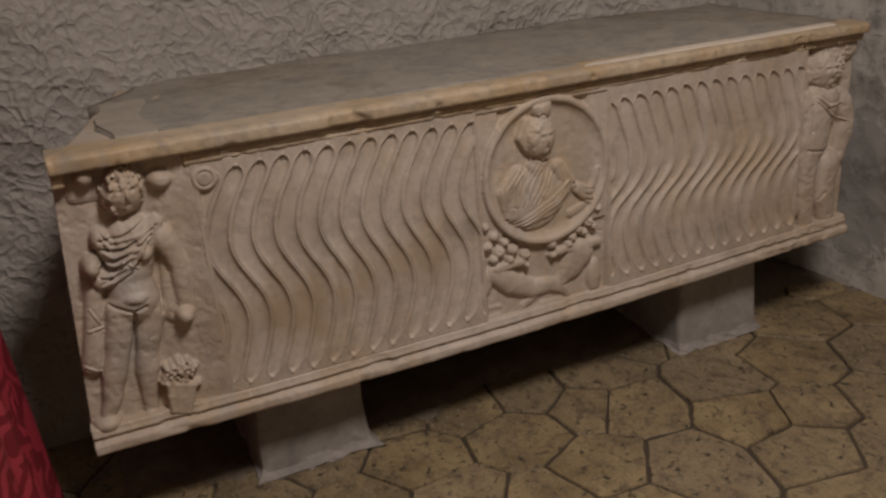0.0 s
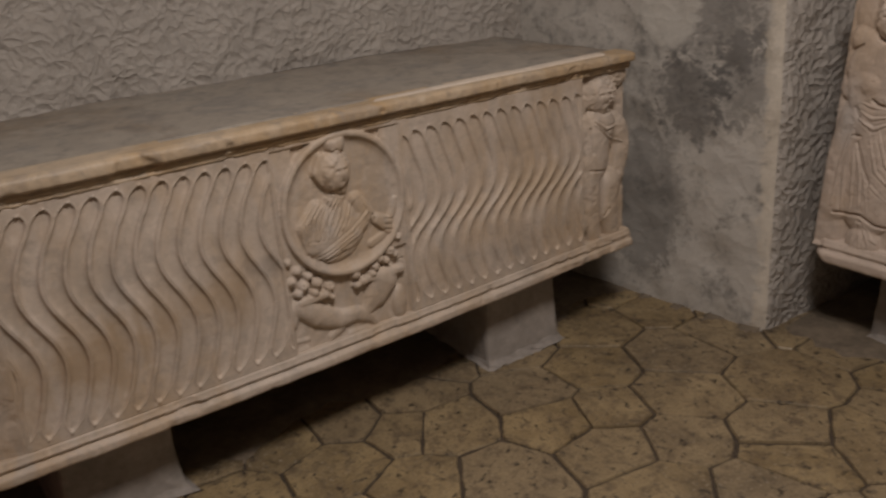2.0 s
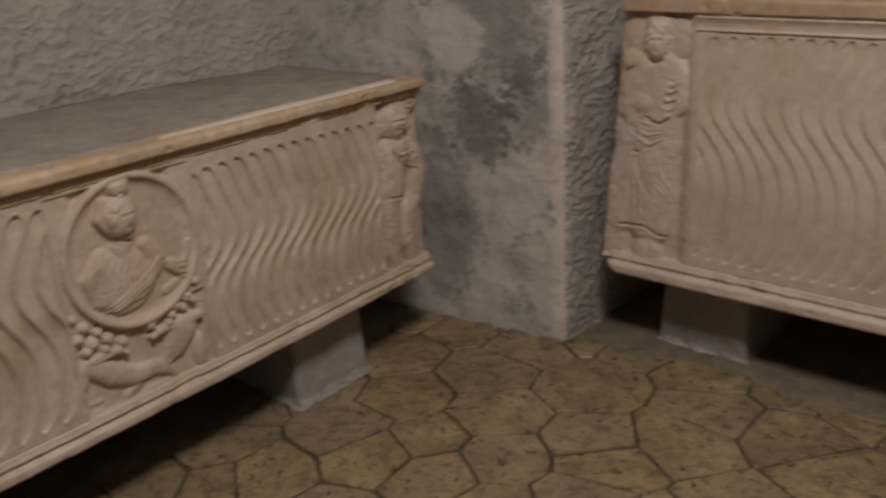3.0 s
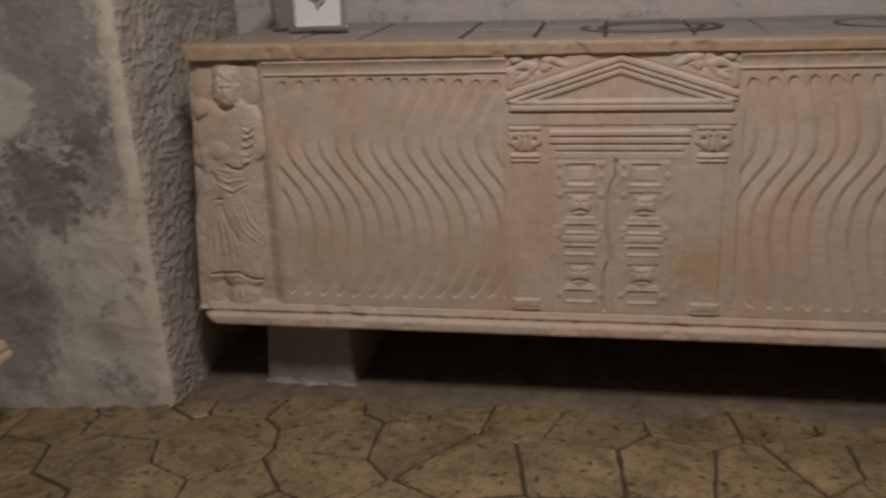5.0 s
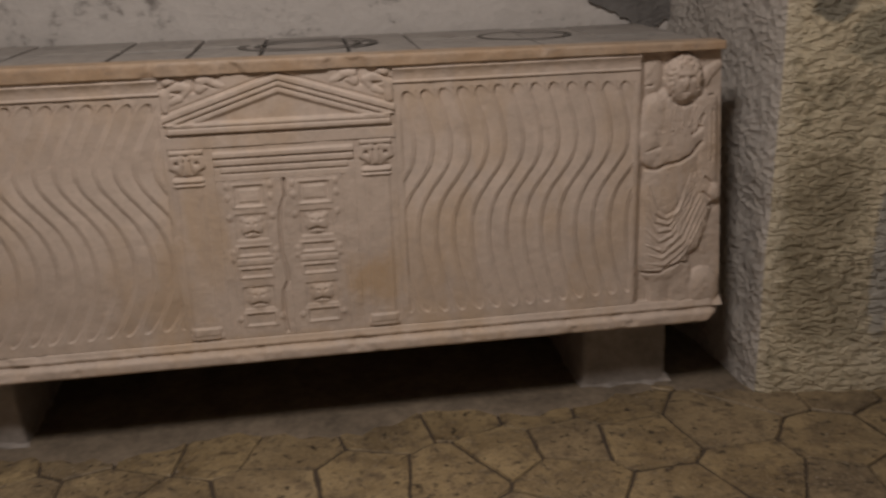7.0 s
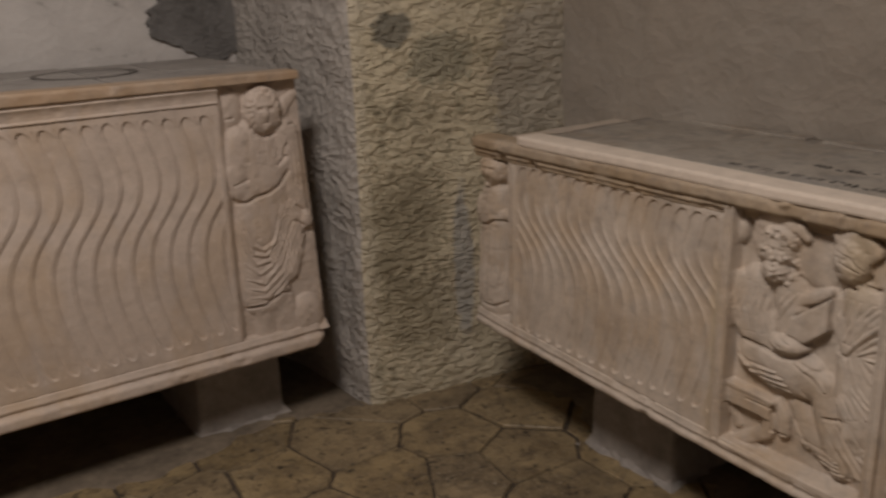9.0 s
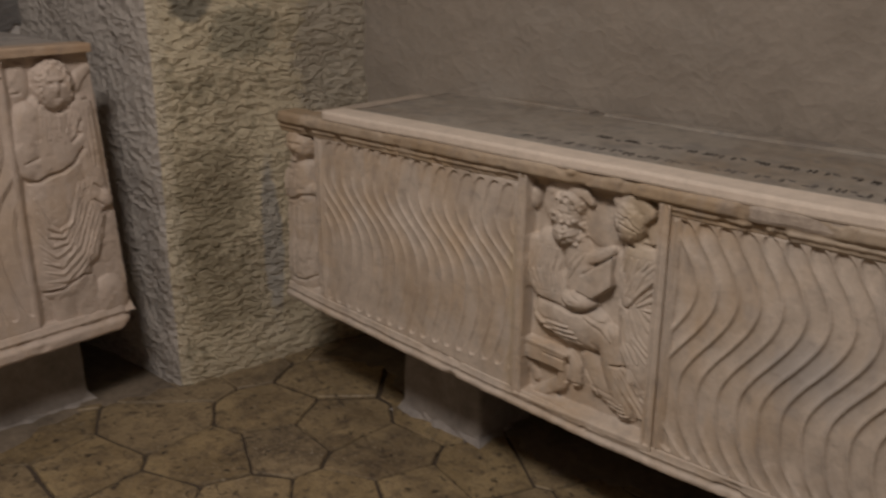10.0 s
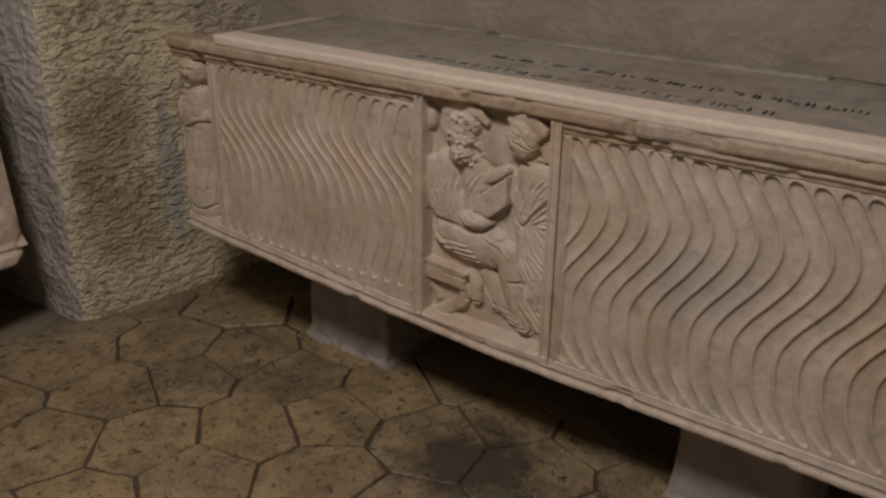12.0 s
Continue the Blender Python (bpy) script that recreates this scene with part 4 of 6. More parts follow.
fig = Relief(0, LB, 0.934, high_b, 0.004, 0.012)
fig.H -= 0.004 * np.clip(1 - (1 - fig.T) / 0.2, 0, 1) ** 2
chips(fig, 91, 0.55, 0.005)
fig.soften(1)
fig.weather(92, 0.0016)
fig.make("rim", M_B_RIM, sarc_b, ZB, "amber-stained square rim band", 0.05, taper_b)
for u0, u1 in ((0.25, 0.845), (1.365, 1.955)):
    fig = Relief(u0, u1, 0.892, 0.934, 0.002, 0.0)
    fig.H = np.where(fig.T > 0.22, 0.0015 + 0.0085 * np.clip((fig.T - 0.22) / 0.6, 0, 1) ** 2.2, 0.004 * np.clip(np.minimum(fig.T, 0.2 - fig.T) / 0.05, 0, 1))
    fig.H -= 0.006 * np.clip(1 - np.abs(fig.T - 0.90) / 0.07, 0, 1)
    fig.weather(93, 0.0012)
    fig.make("cavetto", M_B, sarc_b, ZB, "pale hollow moulding under the rim")

fig = Relief(0, LB, 0.231, 0.295, 0.004, 0.0)
corner = np.minimum(fig.U, LB - fig.U)
moulding(fig, ((0.0, 0.6, 0.02, 0), (0.66, 0.82, 0.012, 1), (0.86, 0.98, 0.006, 1)))
fig.H = fig.H - 0.05 * np.clip(1 - corner / 0.04, 0, 1) ** 2
chips(fig, 95, 0.6, 0.004)
fig.soften(2)
fig.weather(96, 0.0018)
fig.make("plinth", M_B, sarc_b, ZB, "", 0.05, lambda u, v: u + np.where(u < 1.1, 1, -1) * 0.03 * np.clip(1 - (v - 0.231) / 0.03, 0, 1) ** 2 * np.clip(1 - np.minimum(u, LB - u) / 0.3, 0, 1))

SWAY_BL = ((0.873, 0.0), (0.838, -0.018), (0.788, -0.046), (0.741, -0.065), (0.71, -0.064), (0.675, -0.047), (0.64, -0.02), (0.595, 0.012), (0.544, 0.031), (0.493, 0.036), (0.421, 0.019), (0.349, -0.016))
SWAY_BR = ((0.869, -0.012), (0.803, 0.010), (0.748, 0.020), (0.692, 0.009), (0.655, -0.016), (0.613, -0.046), (0.57, -0.062), (0.511, -0.067), (0.44, -0.058), (0.357, -0.036))
for u0, u1, gap, head, sg, sway in ((0.25, 0.845, 0.0436, 0.292, 1, SWAY_BL), (1.365, 1.955, 0.0435, 1.409, -1, SWAY_BR)):
    fig = Relief(u0, u1, 0.295, 0.892, 0.0017, 0.0)
    strigils(fig, u0 + 0.014, u1 - 0.008, 0.325, 0.880 if sg > 0 else 0.873, gap, head, sway, sg, 0.0074, 1.0)
    fig.soften(1)
    fig.weather(100 + sg, 0.0007)
    fig.make("strigil_panel", M_B, sarc_b, ZB)

# pediment and entablature
fig = Relief(0.845, 1.365, 0.77, 0.933, 0.0016, 0.002)
peak = 0.930 - 0.325 * np.abs(fig.U - 1.105)
d = fig.V - peak
for lo, hi, h in ((-0.014, 0.0, 0.013), (-0.027, -0.017, 0.011), (-0.042, -0.031, 0.007)):
    fig.H += h * np.clip(np.minimum(d - lo, hi - d) / 0.002 + 0.5, 0, 1) * (fig.V > 0.826)
fig.H -= 0.005 * np.clip((-0.045 - d) / 0.003, 0, 1) * (fig.V > 0.829)
fig.H -= 0.006 * np.clip(1 - np.abs(d - 0.004) / 0.004, 0, 1)
for sgn in (-1, 1):
    at = lambda a, b: (1.105 + sgn * a, b)
    fig.limb([(*at(0.250, 0.862), 0.010), (*at(0.246, 0.890), 0.012), (*at(0.222, 0.912), 0.012), (*at(0.196, 0.906), 0.009), (*at(0.206, 0.892), 0.007)])
    fig.limb([(*at(0.172, 0.905), 0.012), (*at(0.150, 0.917), 0.010), (*at(0.122, 0.908), 0.006)])
    fig.limb([(*at(0.235, 0.877), 0.008), (*at(0.215, 0.884), 0.008)])
    fig.blob(*at(0.160, 0.922), 0.022, 0.010, 0.012)
    fig.blob(*at(0.237, 0.922), 0.016, 0.010, 0.012)
    fig.cut([at(0.232, 0.898), at(0.216, 0.897)], 0.004, 0.010)
    fig.cut([at(0.185, 0.897), at(0.181, 0.925)], 0.004, 0.010)
    fig.cut([at(0.258, 0.905), at(0.205, 0.926)], 0.003, 0.008)
    fig.cut([at(0.140, 0.905), at(0.158, 0.913)], 0.003, 0.008)
fig.step(0.852, 1.356, 0.803, 0.827, 0.014)
fig.cut([(0.856, 0.818), (1.352, 0.816)], 0.0022, 0.006)
fig.cut([(0.852, 0.801), (1.356, 0.799)], 0.0035, 0.008)
fig.H = fig.ground + 0.52 * (fig.H - fig.ground)
fig.soften(1)
fig.weather(110, 0.0008)
fig.make("pediment", M_B, sarc_b, ZB, "carved gable with leafy corners")
for u0, u1, c in ((0.845, 0.945, 0.886), (1.265, 1.365, 1.317)):
    fig = Relief(u0, u1, 0.295, 0.77, 0.0016, 0.0)
    fig.step(c - 0.029, c + 0.029, 0.30, 0.70, 0.006)
    fig.step(c - 0.019, c + 0.019, 0.345, 0.685, -0.002)
    for a, b in ((0.692, 0.699), (0.682, 0.687)):
        fig.step(c - 0.034, c + 0.034, a, b, 0.010)
    fig.step(c - 0.034, c + 0.034, 0.312, 0.33, 0.012)
    fig.step(c - 0.038, c + 0.038, 0.300, 0.312, 0.008)
    fig.blob(c, 0.730, 0.036, 0.024, 0.014)
    for e in (-1, 1):
        fig.limb([(c + e * 0.008, 0.750, 0.006), (c + e * 0.030, 0.748, 0.007), (c + e * 0.034, 0.730, 0.007), (c + e * 0.022, 0.724, 0.006)], 0.008)
        fig.cut([(c + e * 0.024, 0.737), (c + e * 0.021, 0.736)], 0.0045, 0.020)
        fig.cut([(c + e * 0.006, 0.742), (c + e * 0.010, 0.712)], 0.003, 0.012)
    fig.cut([(c - 0.03, 0.706), (c + 0.03, 0.706)], 0.003, 0.008)
    fig.step(c - 0.037, c + 0.037, 0.757, 0.767, 0.014)
    fig.H = fig.ground + 0.44 * (fig.H - fig.ground)
    fig.soften(1)
    fig.weather(int(115 + c * 10), 0.0008)
    fig.make("pilaster", M_B, sarc_b, ZB)
fig = Relief(0.945, 1.265, 0.69, 0.77, 0.0016, 0.0)
for u0, u1, v0, v1, h in ((0.90, 1.30, 0.744, 0.757, 0.013), (0.945, 1.265, 0.726, 0.741, 0.009), (0.960, 1.25, 0.709, 0.722, 0.005)):
    fig.step(u0, u1, v0, v1, h, 0.002)
    fig.cut([(u0, v0 - 0.002), (u1, v0 - 0.003)], 0.0025, 0.006)
fig.H = fig.ground + 0.46 * (fig.H - fig.ground)
fig.soften(1)
fig.weather(119, 0.0008)
fig.make("door_lintel", M_B, sarc_b, ZB)


def door_panel(r, c, w, v0, v1):
    """A sunk, framed coffer with a raised field."""
    r.step(c - w, c + w, v0, v1, 0.005, 0.002)
    r.step(c - w + 0.007, c + w - 0.007, v0 + 0.006, v1 - 0.006, -0.011, 0.003)
    if v1 - v0 > 0.05:
        r.step(c - w + 0.016, c + w - 0.016, v0 + 0.015, v1 - 0.015, 0.007, 0.004)


for u0, u1, c, w in ((0.945, 1.098, 1.017, 0.040), (1.098, 1.265, 1.168, 0.042)):
    fig = Relief(u0, u1, 0.295, 0.69, 0.0016, 0.0)
    for e in (0.962, 1.236):
        fig.cut([(e, 0.300), (e, 0.690)], 0.003, 0.004)
    door_panel(fig, c, w, 0.622, 0.682)
    for v0, v1 in ((0.502, 0.532), (0.447, 0.476)):
        door_panel(fig, c, w + 0.002, v0, v1)
    fig.step(c - w - 0.004, c + w + 0.004, 0.482, 0.496, 0.006, 0.002)
    door_panel(fig, c, w, 0.322, 0.362)
    for v0, v1 in ((0.545, 0.607), (0.370, 0.425)):
        m = (v0 + v1) / 2
        fig.step(c - w + 0.004, c + w - 0.004, v0, v1, -0.008, 0.003)
        fig.H += 0.022 * np.clip(1 - ((fig.U - c) / 0.028) ** 2 - ((fig.V - m + 0.003) / 0.026) ** 2, 0, 1) ** 0.7
        for e in (-1, 1):
            fig.cut([(c + e * 0.010, m + 0.008), (c + e * 0.006, m + 0.007)], 0.0045, 0.008)
            fig.H += 0.008 * np.clip(1 - ((fig.U - c - e * 0.020) / 0.008) ** 2 - ((fig.V - m - 0.018) / 0.008) ** 2, 0, 1)
        fig.cut([(c - 0.015, m - 0.017), (c, m - 0.012), (c + 0.015, m - 0.017)], 0.0045, 0.014)
        fig.H += 0.006 * np.clip(1 - ((fig.U - c) / 0.006) ** 2 - ((fig.V - m) / 0.014) ** 2, 0, 1)
    for e in (-0.050, 0.050):
        for m in (0.676, 0.648, 0.600, 0.515, 0.500, 0.345):
            fig.H += 0.008 * np.clip(1 - ((fig.U - c - e) / 0.008) ** 2 - ((fig.V - m) / 0.010) ** 2, 0, 1)
    fig.cut([(1.100, 0.69), (1.098, 0.645), (1.086, 0.616), (1.081, 0.571), (1.081, 0.504), (1.088, 0.470), (1.090, 0.435), (1.077, 0.410), (1.073, 0.358), (1.078, 0.304)], 0.0045, 0.026)
    fig.H = fig.ground + 0.36 * (fig.H - fig.ground)
    fig.soften(1)
    fig.weather(int(121 + c * 10), 0.0012)
    fig.make("door_leaf", M_B, sarc_b, ZB, "carved door leaf with lion-head panels")
fig = Relief(0, 0.25, 0.275, 0.934, 0.0018, -0.014)
fig.flat, fig.crease = 0.5, 0.75
fig.blob(0.063, 0.880, 0.055, 0.069, 0.012)
fig.blob(0.186, 0.885, 0.059, 0.069, 0.016)
fig.limb([(0.126, 0.899, 0.053), (0.119, 0.852, 0.050)])
fig.limb([(0.144, 0.783, 0.068), (0.132, 0.692, 0.081), (0.124, 0.576, 0.081), (0.127, 0.472, 0.079), (0.128, 0.395, 0.072)])
fig.limb([(0.077, 0.798, 0.041), (0.045, 0.743, 0.037), (0.061, 0.665, 0.035)], 0.004)
fig.blob(0.039, 0.813, 0.034, 0.033, 0.018)
fig.blob(0.035, 0.694, 0.038, 0.035, 0.016)
fig.limb([(0.191, 0.782, 0.040), (0.198, 0.719, 0.037), (0.151, 0.675, 0.031)], 0.006)
fig.blob(0.094, 0.707, 0.044, 0.034, 0.030)
fig.limb([(0.048, 0.621, 0.038), (0.032, 0.503, 0.047), (0.033, 0.388, 0.047)])
fig.limb([(0.133, 0.356, 0.032), (0.127, 0.300, 0.041)])
fig.blob(0.002, 0.325, 0.068, 0.107, 0.018)
fig.blob(0.127, 0.308, 0.047, 0.048, 0.026)
fig.fan([(0.167, 0.762), (0.185, 0.753), (0.204, 0.767)], [(0.152, 0.686), (0.175, 0.683), (0.197, 0.697)], 5)
fig.fan([(0.077, 0.664), (0.110, 0.657), (0.152, 0.656)], [(0.074, 0.628), (0.120, 0.609), (0.167, 0.627)], 3)
fig.fan([(0.059, 0.607), (0.045, 0.503), (0.039, 0.388)], [(0.070, 0.580), (0.110, 0.487), (0.135, 0.376)], 5)
fig.fan([(0.072, 0.577), (0.120, 0.472), (0.185, 0.425)], [(0.128, 0.606), (0.162, 0.516), (0.201, 0.471)], 3)
fig.fan([(0.112, 0.361), (0.095, 0.320), (0.085, 0.282)], [(0.127, 0.360), (0.151, 0.324), (0.170, 0.306)], 5)
fig.cut([(0.093, 0.838), (0.101, 0.818), (0.117, 0.810), (0.137, 0.815), (0.151, 0.831)], 0.0055, 0.020)
fig.cut([(0.037, 0.928), (0.054, 0.926), (0.069, 0.931)], 0.0040, 0.014)
fig.cut([(0.144, 0.928), (0.178, 0.925), (0.214, 0.929)], 0.0050, 0.016)
fig.cut([(0.165, 0.731), (0.194, 0.742)], 0.0030, 0.008)
fig.cut([(0.159, 0.709), (0.191, 0.719)], 0.0030, 0.008)
fig.cut([(0.107, 0.672), (0.128, 0.661), (0.151, 0.659), (0.175, 0.674)], 0.0045, 0.014)
fig.cut([(0.064, 0.580), (0.088, 0.580)], 0.0030, 0.010)
fig.cut([(0.078, 0.565), (0.109, 0.499), (0.130, 0.464)], 0.0035, 0.010)
fig.cut([(0.042, 0.374), (0.085, 0.376), (0.117, 0.381), (0.155, 0.362), (0.192, 0.358)], 0.0040, 0.014)
fig.cut([(0.202, 0.822), (0.228, 0.823)], 0.0030, 0.008)
fig.cut([(0.012, 0.779), (0.055, 0.800)], 0.0035, 0.010)
fig.cut([(0.061, 0.650), (0.071, 0.628)], 0.0035, 0.010)
fig.cut([(0.219, 0.516), (0.208, 0.363)], 0.0030, 0.006)
fig.head(0.125, 0.864, 0.044, 0.050, 0.040, 0.1, 0.0040, 35)
fig.H = fig.ground + 0.75 * (fig.H - fig.ground)
fig.H = np.maximum(fig.H, -0.014 + 0.022 * np.clip(1 - (fig.V - 0.275) / 0.025, 0, 1))
fig.H = np.maximum(fig.H, -0.014 + 0.016 * np.clip((fig.U - 0.215) / 0.03, 0, 1))
fig.soften(2)
fig.weather(165, 0.0016, 0.001)
fig.make("corner_figure", M_B, sarc_b, ZB, "worn draped standing woman figure", 0.05, taper_l)
fig = Relief(1.955, LB, 0.275, 0.934, 0.0018, -0.014)
fig.flat, fig.crease = 0.5, 0.75
fig.limb([(2.059, 0.780, 0.071), (2.065, 0.705, 0.078), (2.056, 0.606, 0.081), (2.047, 0.491, 0.076), (2.041, 0.409, 0.071)])
fig.limb([(2.146, 0.797, 0.045), (2.154, 0.701, 0.039), (2.159, 0.602, 0.033)])
fig.blob(2.178, 0.579, 0.021, 0.026, 0.022, 0.004)
fig.limb([(2.007, 0.796, 0.038), (1.990, 0.722, 0.036), (1.996, 0.683, 0.030), (2.074, 0.693, 0.030), (2.127, 0.735, 0.025)], 0.007)
fig.blob(2.038, 0.579, 0.068, 0.097, 0.027)
fig.limb([(2.154, 0.645, 0.031), (2.137, 0.545, 0.039), (2.106, 0.458, 0.040)])
fig.limb([(2.032, 0.371, 0.034), (2.031, 0.286, 0.031)])
fig.limb([(2.081, 0.368, 0.040), (2.089, 0.283, 0.037)])
fig.blob(2.149, 0.318, 0.051, 0.063, 0.024)
fig.limb([(2.125, 0.825, 0.017), (2.161, 0.877, 0.017), (2.191, 0.894, 0.013)])
fig.blob(1.996, 0.883, 0.032, 0.053, 0.009)
fig.fan([(1.989, 0.602), (2.013, 0.533), (2.042, 0.516), (2.075, 0.539), (2.116, 0.632)], [(1.987, 0.472), (2.020, 0.445), (2.064, 0.468), (2.110, 0.549), (2.151, 0.638)], 5)
fig.fan([(1.988, 0.449), (2.031, 0.432), (2.086, 0.474), (2.139, 0.574)], [(1.989, 0.389), (2.039, 0.386), (2.097, 0.425), (2.159, 0.544)], 4)
fig.fan([(2.020, 0.822), (2.016, 0.734)], [(2.138, 0.798), (2.116, 0.755)], 6)
fig.fan([(2.138, 0.798), (2.153, 0.673)], [(2.174, 0.796), (2.172, 0.658)], 3)
fig.fan([(2.106, 0.458), (2.094, 0.398)], [(2.150, 0.500), (2.145, 0.380)], 3)
fig.cut([(2.045, 0.831), (2.059, 0.813), (2.082, 0.802), (2.109, 0.808), (2.130, 0.833)], 0.0060, 0.022)
fig.cut([(1.963, 0.650), (2.011, 0.648), (2.035, 0.658), (2.075, 0.664), (2.109, 0.680), (2.138, 0.710)], 0.0050, 0.016)
fig.cut([(1.980, 0.694), (2.018, 0.704)], 0.0030, 0.008)
fig.cut([(2.112, 0.730), (2.139, 0.748)], 0.0040, 0.012)
fig.cut([(1.978, 0.376), (2.028, 0.378), (2.075, 0.399)], 0.0045, 0.016)
fig.cut([(2.083, 0.400), (2.125, 0.390)], 0.0030, 0.009)
fig.cut([(2.166, 0.546), (2.193, 0.548)], 0.0060, 0.016)
fig.cut([(2.152, 0.619), (2.169, 0.604)], 0.0035, 0.010)
fig.cut([(2.145, 0.581), (2.165, 0.564)], 0.0035, 0.010)
fig.cut([(2.144, 0.777), (2.130, 0.746)], 0.0035, 0.010)
fig.cut([(2.160, 0.824), (2.191, 0.825)], 0.0030, 0.009)
fig.cut([(1.996, 0.854), (1.974, 0.852)], 0.0030, 0.008)
fig.cut([(1.993, 0.925), (2.033, 0.922)], 0.0040, 0.014)
fig.cut([(2.138, 0.917), (2.202, 0.919)], 0.0040, 0.014)
fig.head(2.087, 0.866, 0.056, 0.063, 0.042, -0.1, 0.0070, 37)
fig.H = fig.ground + 0.75 * (fig.H - fig.ground)
fig.H = np.maximum(fig.H, -0.014 + 0.022 * np.clip(1 - (fig.V - 0.275) / 0.025, 0, 1))
fig.H = np.maximum(fig.H, -0.014 + 0.016 * np.clip(1 - (fig.U - 1.955) / 0.02, 0, 1))
fig.soften(2)
fig.weather(170, 0.0016, 0.001)
fig.make("corner_figure", M_B, sarc_b, ZB, "draped standing figure with a hand on the chest", 0.05, taper_r)

# slabs of the top with dark joints
top_sheet(sarc_b, "top_bed", 0.07, LB - 0.05, 0.045, 0.56, 0.962, M_DARK, ZB, "dark bedding under the slabs", 9, -0.019)
slab_rng = random.Random(12)
u = 0.075
while u < LB - 0.09:
    w = min(slab_rng.uniform(0.16, 0.30), LB - 0.055 - u)
    cut = slab_rng.uniform(0.24, 0.36)
    for y0, y1 in ((0.048, cut), (cut, 0.556)):
        z = 0.968 - 0.019 * (u + w / 2) / LB - ZB
        part("slab", rounded_box(u + 0.004, u + w - 0.004, y0 + 0.004, y1 - 0.004, z - 0.014, z + slab_rng.uniform(0, 0.003), 0.003), M_SLAB, sarc_b)
    u += w
for cu, cy, ru, ry in ((1.18, 0.30, 0.17, 0.14), (1.18, 0.30, 0.13, 0.10), (1.75, 0.33, 0.12, 0.11)):
    a = np.linspace(0, 2 * np.pi, 49)[:-1]
    ring = [(cu + k * ru * math.cos(t), cy + k * ry * math.sin(t), 0.9715 - 0.019 * cu / LB - ZB) for k in (0.93, 1.05) for t in a]
    mesh_object("worn_ring", ring, [(i, (i + 1) % 48, 48 + (i + 1) % 48, 48 + i) for i in range(48)], M_MARK, sarc_b, "dark worn ring on the slabs")

# -- sarcophagus with the couple --
ZC = 0.25
LC = 2.0
sarc_c = thing("sarcophagus", pose(1.484, 1.96, ZC, 0, 0, -90), "pale grey marble strigil sarcophagus with a seated couple in the centre", "sarcophagus", "carved sarcophagi")
low_c = lambda u: 0.243 + 0.052 * max(0.0, 1 - u / 1.0) ** 1.3
body_box(sarc_c, LC, 0.47, ZC, 0.29, 0.79, M_C, 0.03)
top_sheet(sarc_c, "top_infill", 0.16, LC - 0.02, 0.075, 0.47, 0.796, M_TOP, ZC, "grey slab top with worn cut marks", 15)
part("mortar_strip", rounded_box(0.165, LC - 0.01, -0.010, 0.062, 0.782 - ZC, 0.805 - ZC, 0.006, 0.003, 10, 3), M_MORTAR, sarc_c, "pale mortar strip along the front edge")
part("rear_ledge", rounded_box(0.30, 0.62, 0.43, 0.468, 0.78 - ZC, 0.803 - ZC, 0.004, 0.003, 3, 5), M_TOP, sarc_c)
part("rear_ledge", rounded_box(0.66, 1.40, 0.42, 0.468, 0.78 - ZC, 0.802 - ZC, 0.006, 0.003, 5, 8), M_TOP, sarc_c)

fig = Relief(0, LC, 0.735, 0.785, 0.003, 0.0)
moulding(fig, ((0.0, 0.12, 0.004, 0), (0.18, 0.34, 0.008, 0), (0.40, 0.98, 0.009, 0)))
fig.H += np.where(fig.T > 0.38, 0.003, 0)
for a, b in ((0.415, 0.465), (1.20, 1.39)):
    fig.H = np.where((fig.U > a) & (fig.U < b), np.minimum(fig.H, 0.008 + 0.004 * smooth_noise(fig.U, fig.V, 0.02, 4)), fig.H)
fig.step(0.77, 1.07, 0.72, 0.752, -0.02)
chips(fig, 131, 0.6, 0.008)
fig.soften(2)
fig.weather(132, 0.0018)
fig.make("rim", M_C_RIM, sarc_c, ZC, "chipped rim moulding")
part("mortar_fill", rounded_box(1.215, 1.375, -0.0085, 0.02, 0.752 - ZC, 0.784 - ZC, 0.008, 0.007, 12, 6), M_FILL, sarc_c, "pinkish mortar repair in the chipped rim")
part("mortar_fill", rounded_box(0.418, 0.462, -0.008, 0.02, 0.760 - ZC, 0.787 - ZC, 0.006, 0.005, 6, 7), M_FILL, sarc_c, "pinkish mortar repair in the chipped rim")
fig = Relief(0, LC, low_c, lambda u: low_c(u) + 0.042, 0.004, 0.0)
moulding(fig, ((0.0, 0.5, 0.012, 0), (0.56, 0.76, 0.010, 1), (0.8, 0.98, 0.006, 1)))
chips(fig, 135, 0.6, 0.006)
fig.soften(1)
fig.weather(136, 0.0018)
fig.make("plinth", M_C, sarc_c, ZC)
SWAY_CL = ((0.731, 0.004), (0.694, -0.006), (0.657, -0.015), (0.623, -0.005), (0.592, 0.022), (0.559, 0.057), (0.523, 0.082), (0.481, 0.092), (0.426, 0.085), (0.35, 0.062))
SWAY_CR = ((0.726, 0.0), (0.706, 0.008), (0.663, 0.036), (0.618, 0.050), (0.574, 0.040), (0.529, 0.012), (0.485, -0.021), (0.444, -0.042), (0.396, -0.044), (0.337, -0.027), (0.281, 0.014))
